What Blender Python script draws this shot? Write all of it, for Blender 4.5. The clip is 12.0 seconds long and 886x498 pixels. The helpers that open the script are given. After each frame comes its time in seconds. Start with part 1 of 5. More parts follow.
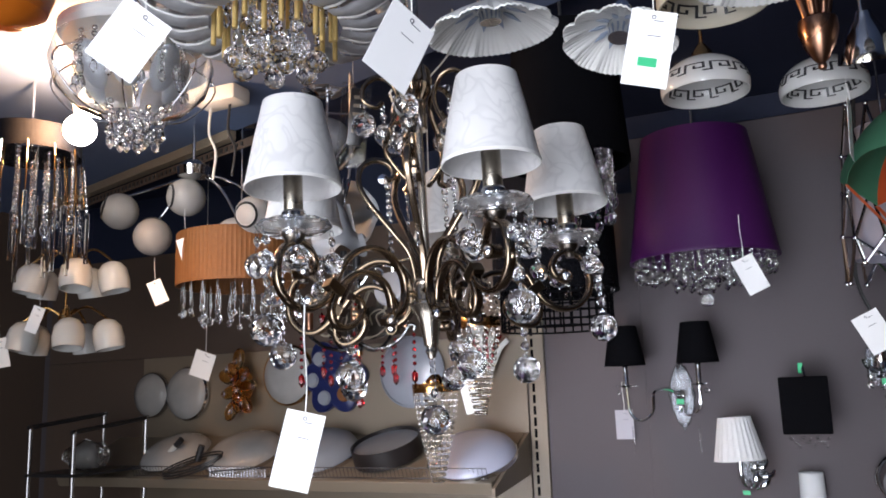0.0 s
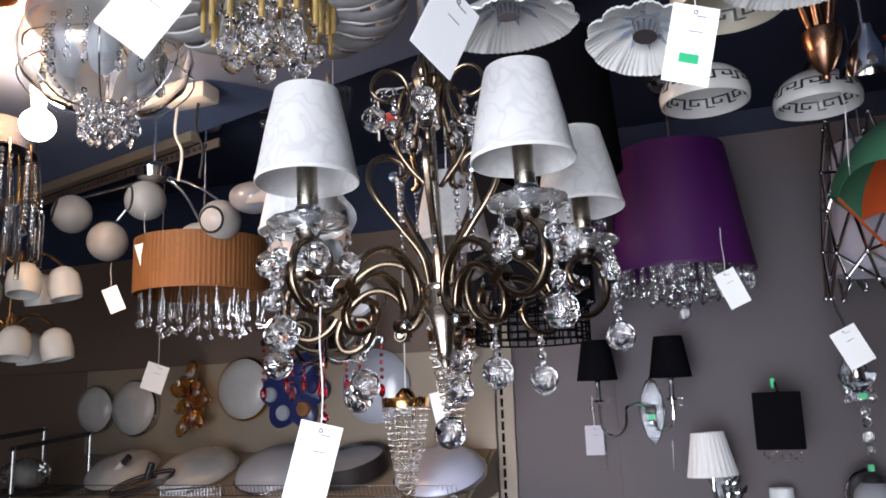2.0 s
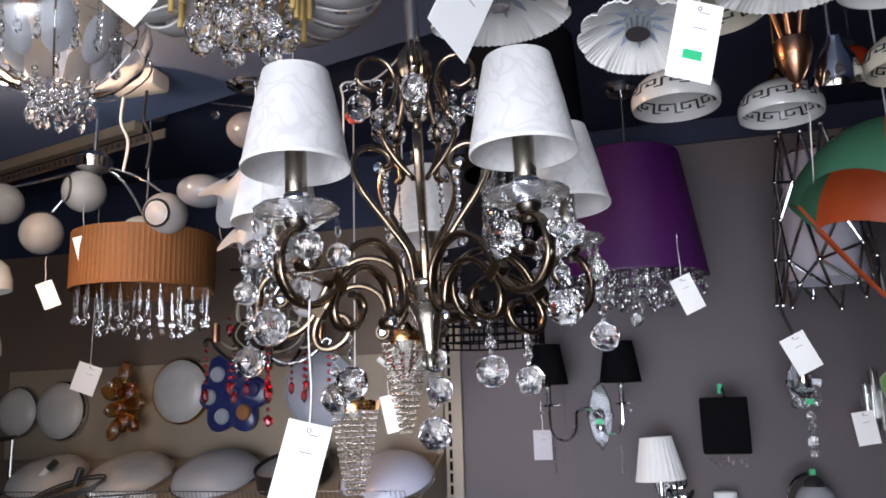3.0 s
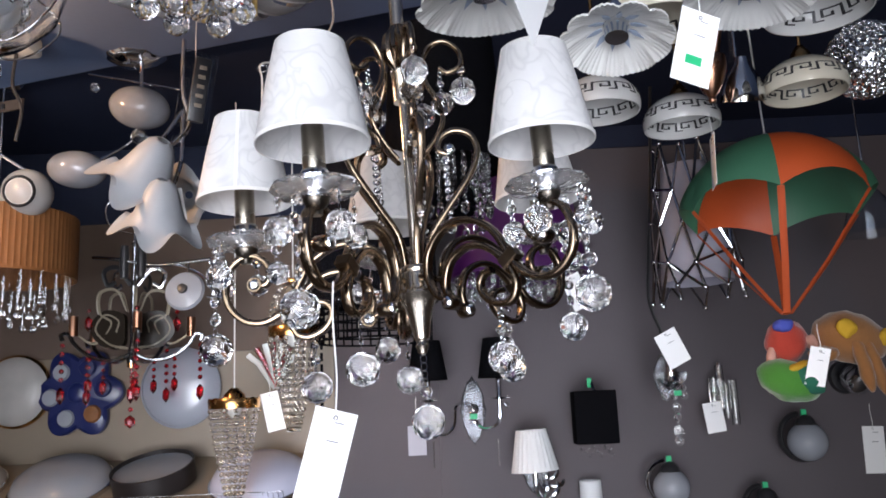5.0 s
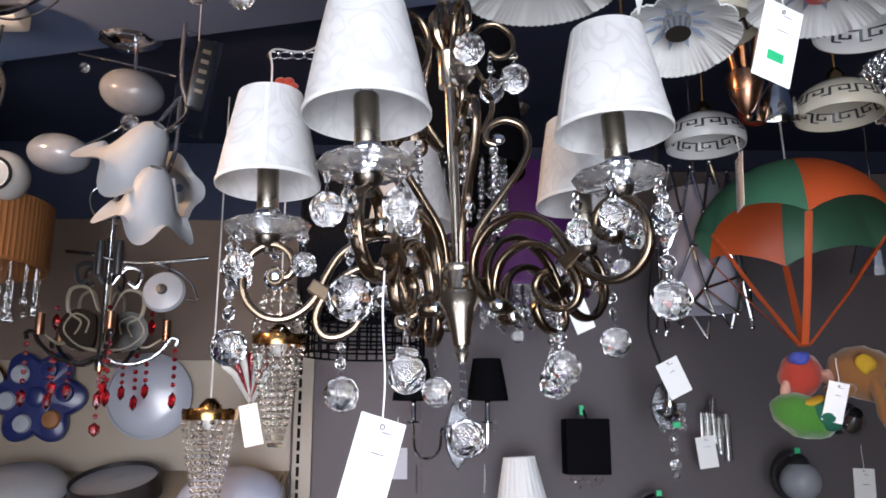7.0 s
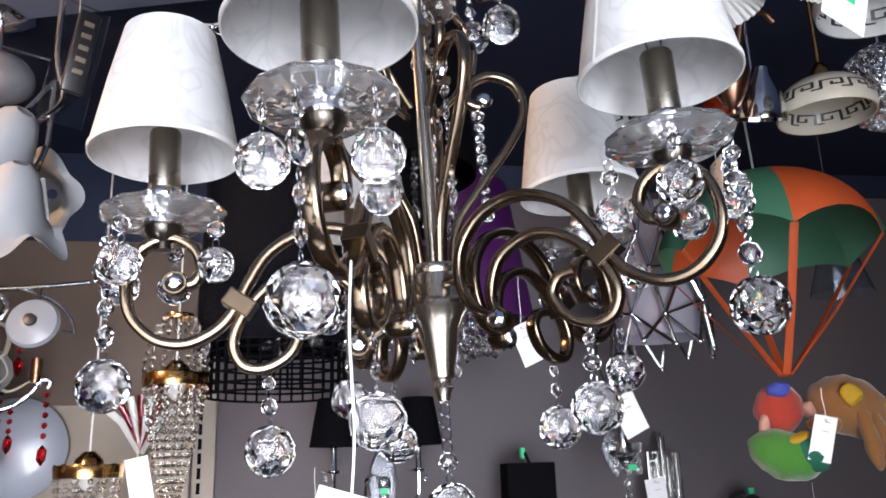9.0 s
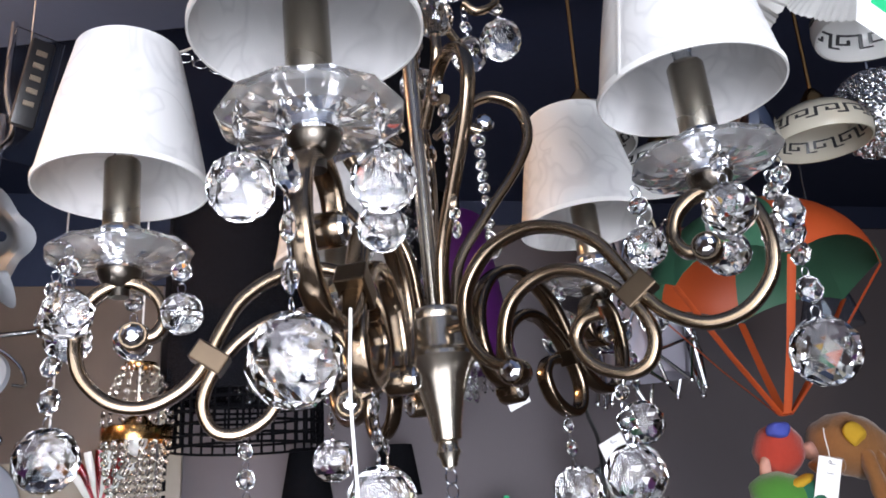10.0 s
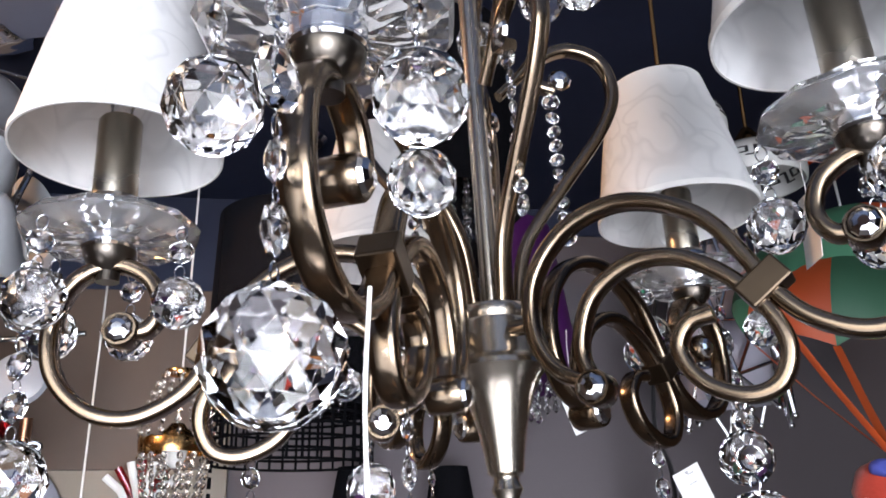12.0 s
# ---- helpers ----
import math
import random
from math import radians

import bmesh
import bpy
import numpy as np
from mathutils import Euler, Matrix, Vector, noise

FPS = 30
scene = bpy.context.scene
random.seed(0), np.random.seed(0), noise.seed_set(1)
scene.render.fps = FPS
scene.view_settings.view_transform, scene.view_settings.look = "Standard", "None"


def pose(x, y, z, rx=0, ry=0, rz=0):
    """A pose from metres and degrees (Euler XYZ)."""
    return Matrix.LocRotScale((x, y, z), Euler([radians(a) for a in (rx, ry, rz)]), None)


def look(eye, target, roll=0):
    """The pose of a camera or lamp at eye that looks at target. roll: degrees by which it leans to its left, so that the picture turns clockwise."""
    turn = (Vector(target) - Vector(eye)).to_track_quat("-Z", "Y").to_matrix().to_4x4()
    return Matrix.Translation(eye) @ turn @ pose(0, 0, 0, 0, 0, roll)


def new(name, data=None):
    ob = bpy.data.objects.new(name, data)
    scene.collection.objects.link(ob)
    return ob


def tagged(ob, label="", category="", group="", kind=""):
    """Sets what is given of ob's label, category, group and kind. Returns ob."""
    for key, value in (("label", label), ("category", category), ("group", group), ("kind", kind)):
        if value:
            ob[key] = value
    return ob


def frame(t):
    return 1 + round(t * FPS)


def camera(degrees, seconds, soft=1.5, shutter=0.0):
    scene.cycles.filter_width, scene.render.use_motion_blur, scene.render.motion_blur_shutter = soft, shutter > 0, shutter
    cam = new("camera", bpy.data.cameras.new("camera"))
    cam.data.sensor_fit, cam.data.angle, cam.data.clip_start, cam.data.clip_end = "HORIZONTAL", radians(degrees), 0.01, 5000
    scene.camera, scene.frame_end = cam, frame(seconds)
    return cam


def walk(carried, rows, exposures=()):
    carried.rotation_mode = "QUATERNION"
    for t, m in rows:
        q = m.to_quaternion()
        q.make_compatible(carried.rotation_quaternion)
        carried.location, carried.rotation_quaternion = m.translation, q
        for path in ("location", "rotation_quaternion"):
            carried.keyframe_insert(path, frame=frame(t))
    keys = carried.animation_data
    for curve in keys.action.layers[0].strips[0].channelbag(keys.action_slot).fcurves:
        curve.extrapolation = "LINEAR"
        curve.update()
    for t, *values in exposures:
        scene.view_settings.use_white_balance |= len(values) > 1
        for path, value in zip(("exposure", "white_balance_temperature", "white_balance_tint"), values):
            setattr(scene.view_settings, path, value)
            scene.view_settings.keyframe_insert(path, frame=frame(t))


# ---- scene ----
cam = camera(57.0, 12.0, soft=1.75)
METRES, EYE, TILT, LEAN, TURN = 1.15, 1.75, 10.0, 2.0, 25.0
ROWS = [
    (0.0, 0.0, 0.0, 0.0, -0.0, 0.0, 0.0),
    (0.5, -0.028, -0.0019, -0.0031, -1.39, -0.1, -0.04),
    (1.0, -0.0406, 0.0037, -0.0049, -0.74, -0.07, -0.79),
    (1.5, -0.0625, 0.0271, -0.012, -2.54, 0.34, -1.16),
    (2.0, -0.0954, 0.0594, -0.0182, -4.45, 1.22, -0.93),
    (2.5, -0.1221, 0.0842, -0.0278, -6.92, 1.49, -1.45),
    (4.5, -0.3213, 0.1579, -0.0493, -19.88, 2.74, -2.89),
    (5.0, -0.3672, 0.1716, -0.0606, -23.41, 2.59, -3.34),
    (5.5, -0.3871, 0.1847, -0.0682, -23.91, 3.02, -4.15),
    (6.0, -0.392, 0.2074, -0.0759, -23.95, 4.14, -4.91),
    (6.5, -0.404, 0.2496, -0.0872, -25.06, 4.37, -5.66),
    (8.5, -0.3704, 0.4535, -0.1076, -31.17, 6.88, -6.16),
    (9.0, -0.3472, 0.53, -0.1124, -33.2, 8.04, -5.52),
    (9.5, -0.3357, 0.5785, -0.1082, -34.94, 9.49, -5.39),
    (10.0, -0.3259, 0.6071, -0.1013, -35.4, 10.87, -4.2),
    (10.5, -0.3175, 0.6304, -0.0985, -35.5, 11.01, -4.36),
    (11.0, -0.2967, 0.6572, -0.1016, -35.05, 11.01, -5.34),
    (11.5, -0.2699, 0.6823, -0.0999, -33.5, 11.75, -5.92),
    (12.0, -0.261, 0.6979, -0.0993, -31.33, 11.75, -6.14),
]
walk(cam, [(t, pose(0, 0, EYE, TILT, LEAN, TURN) @ pose(METRES * x, METRES * y, METRES * z, 90 + pitch, roll, yaw)) for t, x, y, z, yaw, pitch, roll in ROWS],
     exposures=[(0.0, 0.22), (2.5, 0.22), (4.5, 0.26), (6.5, 0.28), (9.0, 0.54), (12.0, 0.66)])

# ---- world and light ----
world = bpy.data.worlds.new("sky_world")
scene.world = world
world.use_nodes = True
wn = world.node_tree.nodes
sky = wn.new("ShaderNodeTexSky")
sky.sky_type = "NISHITA"
sky.sun_disc = False
sky.sun_elevation, sky.sun_rotation = radians(40), radians(200)
world.node_tree.links.new(sky.outputs[0], wn["Background"].inputs[0])
wn["Background"].inputs[1].default_value = 0.12


def area(name, m, w, h, watts, colour):
    d = bpy.data.lights.new(name, "AREA")
    d.shape, d.size, d.size_y, d.energy, d.color = "RECTANGLE", w, h, watts, colour
    ob = new(name, d)
    ob.matrix_world = m
    return ob


# daylight from the unseen window behind the walk, and an added narrow beam that brightens the middle
area("window_daylight", look((-0.85, -0.70, 1.40), (-0.80, 1.5, 1.95)), 2.6, 2.1, 36, (0.88, 0.915, 1.03))
# added lamp without a source of its own; its small spread darkens the sides
mid_beam = area("added_beam", look((-0.72, -0.55, 1.50), (-0.66, 2.78, 1.98)), 1.7, 1.8, 10.5, (0.88, 0.915, 1.03))
mid_beam.data.spread = radians(44)
bulb_light = bpy.data.lights.new("warm_bulb_light", "POINT")
bulb_light.energy, bulb_light.color, bulb_light.shadow_soft_size = 34, (1.0, 0.54, 0.25), 0.025
new("warm_bulb_light", bulb_light).location = (-1.745, 1.44, 2.475)


# ---- materials ----
def material(name, colour, rough=0.5, metal=0.0, var=0.12, scale=40.0, bump=0.05, coarse=4.0, through_light=0.0, sheen=0.0, coat=0.0, shine=0.5):
    """A surface with variation at a coarse and a fine scale."""
    m = bpy.data.materials.new(name)
    m.use_nodes = True
    n, l = m.node_tree.nodes, m.node_tree.links
    b = n["Principled BSDF"]
    tc = n.new("ShaderNodeTexCoord")
    fine, big = n.new("ShaderNodeTexNoise"), n.new("ShaderNodeTexNoise")
    fine.inputs["Scale"].default_value, big.inputs["Scale"].default_value = scale, coarse
    fine.inputs["Detail"].default_value = 5
    for t in (fine, big):
        l.new(tc.outputs["Object"], t.inputs["Vector"])
    add = n.new("ShaderNodeMath")
    l.new(fine.outputs["Fac"], add.inputs[0])
    l.new(big.outputs["Fac"], add.inputs[1])
    half = n.new("ShaderNodeMath")
    half.operation = "MULTIPLY"
    half.inputs[1].default_value = 0.5
    l.new(add.outputs[0], half.inputs[0])
    ramp = n.new("ShaderNodeMix")
    ramp.data_type = "RGBA"
    ramp.inputs[6].default_value = (*[c * (1 - var) for c in colour], 1)
    ramp.inputs[7].default_value = (*[min(0.95, c * (1 + var)) for c in colour], 1)
    l.new(half.outputs[0], ramp.inputs[0])
    l.new(ramp.outputs[2], b.inputs["Base Color"])
    rr = n.new("ShaderNodeMapRange")
    rr.inputs[3].default_value, rr.inputs[4].default_value = max(0.02, rough * 0.75), min(1, rough * 1.25)
    l.new(big.outputs["Fac"], rr.inputs[0])
    l.new(rr.outputs[0], b.inputs["Roughness"])
    b.inputs["Metallic"].default_value = metal
    b.inputs["Specular IOR Level"].default_value = shine
    b.inputs["Coat Weight"].default_value = coat
    b.inputs["Sheen Weight"].default_value = sheen
    if bump:
        bp = n.new("ShaderNodeBump")
        bp.inputs["Strength"].default_value, bp.inputs["Distance"].default_value = bump, 0.002
        l.new(fine.outputs["Fac"], bp.inputs["Height"])
        l.new(bp.outputs[0], b.inputs["Normal"])
    if through_light:
        tr, mix = n.new("ShaderNodeBsdfTranslucent"), n.new("ShaderNodeMixShader")
        l.new(ramp.outputs[2], tr.inputs[0])
        mix.inputs[0].default_value = through_light
        l.new(b.outputs[0], mix.inputs[1])
        l.new(tr.outputs[0], mix.inputs[2])
        l.new(mix.outputs[0], n["Material Output"].inputs[0])
    return m


def glass(name, colour=(1, 1, 1), rough=0.0, ior=1.52):
    m = bpy.data.materials.new(name)
    m.use_nodes = True
    b = m.node_tree.nodes["Principled BSDF"]
    b.inputs["Base Color"].default_value = (*colour, 1)
    b.inputs["Roughness"].default_value = rough
    b.inputs["IOR"].default_value = ior
    b.inputs["Transmission Weight"].default_value = 1.0
    return m


def glow(name, colour, strength):
    m = bpy.data.materials.new(name)
    m.use_nodes = True
    b = m.node_tree.nodes["Principled BSDF"]
    b.inputs["Emission Color"].default_value = (*colour, 1)
    b.inputs["Emission Strength"].default_value = strength
    return m


def sheer(name, colour, open_part):
    """A see-through woven fabric: threads with gaps."""
    m = material(name, colour, 0.9, var=0.2, scale=90, bump=0, shine=0.08)
    n, l = m.node_tree.nodes, m.node_tree.links
    tp, mix = n.new("ShaderNodeBsdfTransparent"), n.new("ShaderNodeMixShader")
    mix.inputs[0].default_value = open_part
    l.new(n["Principled BSDF"].outputs[0], mix.inputs[1])
    l.new(tp.outputs[0], mix.inputs[2])
    l.new(mix.outputs[0], n["Material Output"].inputs[0])
    return m


BRASS = material("antique_brass", (0.245, 0.185, 0.130), 0.19, 1.0, 0.25, 60, 0.03, 25)
BRASS_DARK = material("dark_brass", (0.085, 0.062, 0.042), 0.30, 1.0, 0.2, 80, 0.03, 25)
CANDLE_METAL = material("satin_bronze_tube", (0.40, 0.36, 0.30), 0.28, 1.0, 0.14, 120, 0.03, 12)
CUP_BRONZE = material("dark_satin_bronze", (0.115, 0.100, 0.085), 0.28, 1.0, 0.15, 120, 0.02, 14)
BRASS_BRIGHT = material("brushed_nickel", (0.56, 0.50, 0.42), 0.25, 1.0, 0.12, 120, 0.03, 12)
CHROME = material("chrome", (0.72, 0.73, 0.75), 0.09, 1.0, 0.05, 30, 0.0)
GOLD = material("polished_gold", (0.70, 0.40, 0.15), 0.16, 1.0, 0.1, 30, 0.0)
COPPER = material("copper", (0.36, 0.19, 0.12), 0.28, 1.0, 0.12, 40, 0.02)
STEEL = material("steel_wire", (0.5, 0.5, 0.52), 0.25, 1.0, 0.1, 40, 0.0)
CRYSTAL = glass("crystal", (0.99, 0.99, 1.0), 0.0, 1.57)
CLEAR = glass("clear_glass", (0.96, 0.98, 0.98), 0.02, 1.48)

AMBER = glass("amber_glass", (0.95, 0.55, 0.16), 0.08)
RED_GLASS = glass("red_glass", (0.75, 0.02, 0.03), 0.03)
FABRIC = material("white_shade_fabric", (0.69, 0.685, 0.68), 0.7, var=0.07, scale=34, bump=0.55, coarse=14, through_light=0.25)
fn, fl_ = FABRIC.node_tree.nodes, FABRIC.node_tree.links
emb, embr, embm = fn.new("ShaderNodeTexNoise"), fn.new("ShaderNodeValToRGB"), fn.new("ShaderNodeMix")
emb.inputs["Scale"].default_value, emb.inputs["Distortion"].default_value, emb.inputs["Detail"].default_value = 17, 1.6, 1.0
fl_.new(fn["Texture Coordinate"].outputs["Object"], emb.inputs["Vector"])
fl_.new(emb.outputs["Fac"], embr.inputs[0])
embr.color_ramp.elements[0].position, embr.color_ramp.elements[0].color = 0.44, (1, 1, 1, 1)
embr.color_ramp.elements[1].position, embr.color_ramp.elements[1].color = 0.56, (1, 1, 1, 1)
mid = embr.color_ramp.elements.new(0.5)
mid.color = (0.84, 0.84, 0.845, 1)
embm.data_type, embm.blend_type = "RGBA", "MULTIPLY"
embm.inputs[0].default_value = 1.0
fl_.new(fn["Mix"].outputs[2], embm.inputs[6])
fl_.new(embr.outputs[0], embm.inputs[7])
fl_.new(embm.outputs[2], fn["Principled BSDF"].inputs["Base Color"])
FABRIC_CREAM = material("white_lining", (0.80, 0.79, 0.77), 0.8, var=0.03, scale=60, bump=0.1, through_light=0.32)
FROSTED_GLASS = material("grey_frosted_glass", (0.36, 0.38, 0.42), 0.25, var=0.12, scale=14, bump=0.02, coarse=6, through_light=0.3)
DISH_GLASS = glass("cut_dish_glass", (0.99, 0.99, 1.0), 0.03, 1.45)
DISH_GLASS.node_tree.nodes["Principled BSDF"].inputs["Transmission Weight"].default_value = 0.95
OPAL = material("opal_glass", (0.74, 0.74, 0.72), 0.16, var=0.05, scale=14, bump=0.02, coarse=5, through_light=0.3, coat=0.3)
CREAM_GLASS = material("cream_glass", (0.66, 0.62, 0.51), 0.22, var=0.06, scale=18, bump=0.03, through_light=0.3)
MARBLE_GLASS = material("marbled_glass", (0.46, 0.44, 0.42), 0.25, var=0.22, scale=16, bump=0.03, coarse=9, through_light=0.25)
KEY_BLACK = material("black_enamel", (0.02, 0.02, 0.022), 0.4, var=0.2, bump=0)
PAPER = material("price_tag_card", (0.86, 0.86, 0.86), 0.6, var=0.02, scale=80, bump=0.02)
LILAC_CARD = material("pale_lilac_card", (0.36, 0.35, 0.40), 0.6, var=0.05, scale=80, bump=0.02)
INK = material("grey_ink", (0.12, 0.12, 0.14), 0.7, var=0.1, bump=0)
RED_INK = material("red_ink", (0.6, 0.06, 0.06), 0.7, var=0.1, bump=0)
GREEN_STICKER = material("green_sticker", (0.02, 0.42, 0.17), 0.5, var=0.06, bump=0)
STRING = material("white_string", (0.78, 0.77, 0.75), 0.8, var=0.1, scale=200, bump=0.2)
BLACK_CLOTH = material("black_cloth", (0.004, 0.004, 0.005), 0.95, var=0.3, scale=140, bump=0.25, shine=0.02)
WHITE_PLEAT = material("white_pleated_cloth", (0.78, 0.79, 0.80), 0.75, var=0.04, scale=90, bump=0.15, through_light=0.25)
PURPLE = material("purple_satin", (0.060, 0.007, 0.085), 0.5, var=0.2, scale=120, bump=0.1, through_light=0.2)
ORANGE_CLOTH = material("orange_thread_cloth", (0.24, 0.095, 0.028), 0.6, var=0.3, scale=70, bump=0.3, through_light=0.25)
BLACK_SHEER = sheer("black_sheer_cloth", (0.005, 0.005, 0.007), 0.06)
NYLON_GREEN = material("green_nylon", (0.050, 0.165, 0.095), 0.55, var=0.08, scale=160, bump=0.1, through_light=0.2)
NYLON_ORANGE = material("orange_nylon", (0.52, 0.085, 0.02), 0.55, var=0.08, scale=160, bump=0.1, through_light=0.2)
PLUSH_BROWN = material("brown_plush", (0.20, 0.082, 0.020), 0.95, var=0.25, scale=150, bump=0.6, sheen=0.4)
PLUSH_RED = material("red_plush", (0.330, 0.027, 0.012), 0.95, var=0.2, scale=150, bump=0.6, sheen=0.4)
PLUSH_GREEN = material("green_plush", (0.045, 0.185, 0.017), 0.95, var=0.2, scale=150, bump=0.6, sheen=0.4)
PLUSH_DARK_GREEN = material("dark_green_plush", (0.01, 0.10, 0.06), 0.95, var=0.2, scale=150, bump=0.6)
PLUSH_BLUE = material("blue_plush", (0.05, 0.07, 0.35), 0.95, var=0.2, scale=150, bump=0.5)
PLUSH_YELLOW = material("yellow_plush", (0.46, 0.27, 0.014), 0.95, var=0.15, scale=150, bump=0.5)
PLUSH_PINK = material("pink_plush", (0.490, 0.266, 0.210), 0.95, var=0.15, scale=150, bump=0.5)
BLUE_ENAMEL = material("blue_enamel", (0.010, 0.016, 0.080), 0.3, var=0.12, bump=0.02)
WALL_PAINT = material("taupe_wall_paint", (0.088, 0.076, 0.084), 0.85, var=0.05, scale=160, bump=0.12, coarse=1.5)
NAVY_TONE = material("navy_tone", (0.015, 0.021, 0.046), 0.7, var=0.2, scale=50, bump=0.06, coarse=2, shine=0.25)
CEILING_TONE = material("grey_blue_ceiling_tone", (0.105, 0.145, 0.25), 0.6, var=0.1, scale=60, bump=0.06, coarse=2, shine=0.3)
FLOOR_TILE = material("dark_floor_tile", (0.10, 0.095, 0.09), 0.4, var=0.15, scale=20, bump=0.03)
SHELF_WHITE = material("cream_shelf_lacquer", (0.195, 0.156, 0.114), 0.45, var=0.05, scale=30, bump=0.02)
DARK_PLASTIC = material("dark_plastic", (0.018, 0.018, 0.02), 0.35, var=0.15, bump=0.02)
BACK_PANEL = material("brown_back_panel", (0.092, 0.062, 0.046), 0.7, var=0.1, scale=30, bump=0.05, coarse=2)
BULB_GLOW = glow("lit_bulb", (1.0, 0.94, 0.84), 60)


# ---- mesh helpers ----
def mesh_of(name, bm, mat, smooth=True):
    me = bpy.data.meshes.new(name)
    bmesh.ops.recalc_face_normals(bm, faces=bm.faces)
    bm.to_mesh(me)
    bm.free()
    for m in (mat if isinstance(mat, (list, tuple)) else (mat,)):
        me.materials.append(m)
    if smooth:
        me.shade_smooth()
        me.set_sharp_from_angle(angle=radians(38))
    return me


def place(name, me, parent=None, m=None, label=""):
    ob = new(name, me)
    if parent:
        ob.parent = parent
    if m is not None:
        ob.matrix_basis = m
    return tagged(ob, label)


def part(name, bm, mat, parent=None, label="", m=None, smooth=True):
    return place(name, mesh_of(name, bm, mat, smooth), parent, m, label)


def thing(name, loc, label, category, group="", rz=0):
    ob = tagged(new(name), label, category, group)
    ob.empty_display_size = 0.02
    ob.matrix_basis = pose(*loc, 0, 0, rz)
    return ob


def T(x, y, z):
    return Matrix.Translation((x, y, z))


def S(x, y=None, z=None):
    return Matrix.Diagonal((x, x if y is None else y, x if z is None else z, 1))


def curve(pts, n=6):
    """A smooth line through the points."""
    p = [Vector(q) if len(q) == 3 else Vector((q[0], 0, q[1])) for q in pts]
    p = [p[0] * 2 - p[1]] + p + [p[-1] * 2 - p[-2]]
    out = []
    for i in range(1, len(p) - 2):
        for k in range(n):
            t = k / n
            a, b, c, d = p[i - 1:i + 3]
            out.append(0.5 * (2 * b + (c - a) * t + (2 * a - 5 * b + 4 * c - d) * t * t + (3 * b - a - 3 * c + d) * t ** 3))
    return out + [p[-2]]


def sweep(bm, path, a, b=None, side=None, seg=8, taper=None, square=False):
    """A bar of half-width a (in the plane) and b (along side) swept along the path."""
    b = a if b is None else b
    rings, up = [], None
    for i, p in enumerate(path):
        t = (path[min(i + 1, len(path) - 1)] - path[max(i - 1, 0)]).normalized()
        if side is not None:
            s = Vector(side)
        else:
            if up is None:
                up = Vector((0, 0, 1)) if abs(t.z) < 0.9 else Vector((1, 0, 0))
            s = t.cross(up).normalized()
            up = s.cross(t)
        q = s.cross(t).normalized()
        k = taper(i / (len(path) - 1)) if taper else 1
        ring = []
        for j in range(seg):
            ang = 2 * math.pi * (j + 0.5) / seg
            c, d = math.cos(ang), math.sin(ang)
            if square:
                c, d = math.copysign(abs(c) ** 0.55, c), math.copysign(abs(d) ** 0.55, d)
            ring.append(bm.verts.new(p + k * (q * (a * c) + s * (b * d))))
        rings.append(ring)
    for r0, r1 in zip(rings, rings[1:]):
        for j in range(seg):
            bm.faces.new((r0[j], r0[(j + 1) % seg], r1[(j + 1) % seg], r1[j]))
    bm.faces.new(rings[0])
    bm.faces.new(rings[-1][::-1])
    return bm


def rod(path, a, b=None, side=None, seg=8, taper=None, square=False):
    return sweep(bmesh.new(), [Vector(p) for p in path], a, b, side, seg, taper, square)


def lathe(profile, seg=32, bm=None, wave=None, m=None):
    """A turned body; wave(angle, r, z) may shift each point."""
    bm = bm or bmesh.new()
    rings = []
    for r, z in profile:
        ring = []
        for j in range(seg):
            a = 2 * math.pi * j / seg
            rr, zz = wave(a, r, z) if wave else (r, z)
            v = Vector((rr * math.cos(a), rr * math.sin(a), zz))
            ring.append(bm.verts.new(m @ v if m else v))
        rings.append(ring)
    for r0, r1 in zip(rings, rings[1:]):
        for j in range(seg):
            bm.faces.new((r0[j], r0[(j + 1) % seg], r1[(j + 1) % seg], r1[j]))
    if profile[0] != profile[-1]:
        bm.faces.new(rings[0][::-1])
        bm.faces.new(rings[-1])
    return bm


def box(x, y, z, bevel=0.0, m=None, bm=None):
    bm = bm or bmesh.new()
    made = bmesh.ops.create_cube(bm, size=1, matrix=(m or Matrix()) @ S(x, y, z))
    if bevel:
        vs = set(made["verts"])
        es = [e for e in bm.edges if e.verts[0] in vs]
        bmesh.ops.bevel(bm, geom=es, offset=bevel, segments=2, affect="EDGES", profile=0.5)
    return bm


def ball(r, seg=20, rings=12, m=None, bm=None):
    bm = bm or bmesh.new()
    bmesh.ops.create_uvsphere(bm, u_segments=seg, v_segments=rings, radius=r, matrix=m or Matrix())
    return bm


def shell(profile_out, t, **kw):
    """A closed turned shell of wall thickness t from its outer profile."""
    inner = [(max(r - t, 0.0005), z) for r, z in profile_out[::-1]]
    p = profile_out + inner
    return lathe(p + [p[0]], **kw)


def facet_ball():
    """A cut crystal ball of radius 1: rows of flat lozenge facets."""
    bm = bmesh.new()
    rows, n = 7, 10
    for i in range(1, rows):
        th = math.pi * i / rows
        for j in range(n):
            a = 2 * math.pi * (j + 0.5 * (i % 2)) / n
            bm.verts.new((math.sin(th) * math.cos(a), math.sin(th) * math.sin(a), math.cos(th)))
    bm.verts.new((0, 0, 1)), bm.verts.new((0, 0, -1))
    bmesh.ops.convex_hull(bm, input=bm.verts[:])
    return bm


BALL = mesh_of("crystal_ball", facet_ball(), CRYSTAL, False)


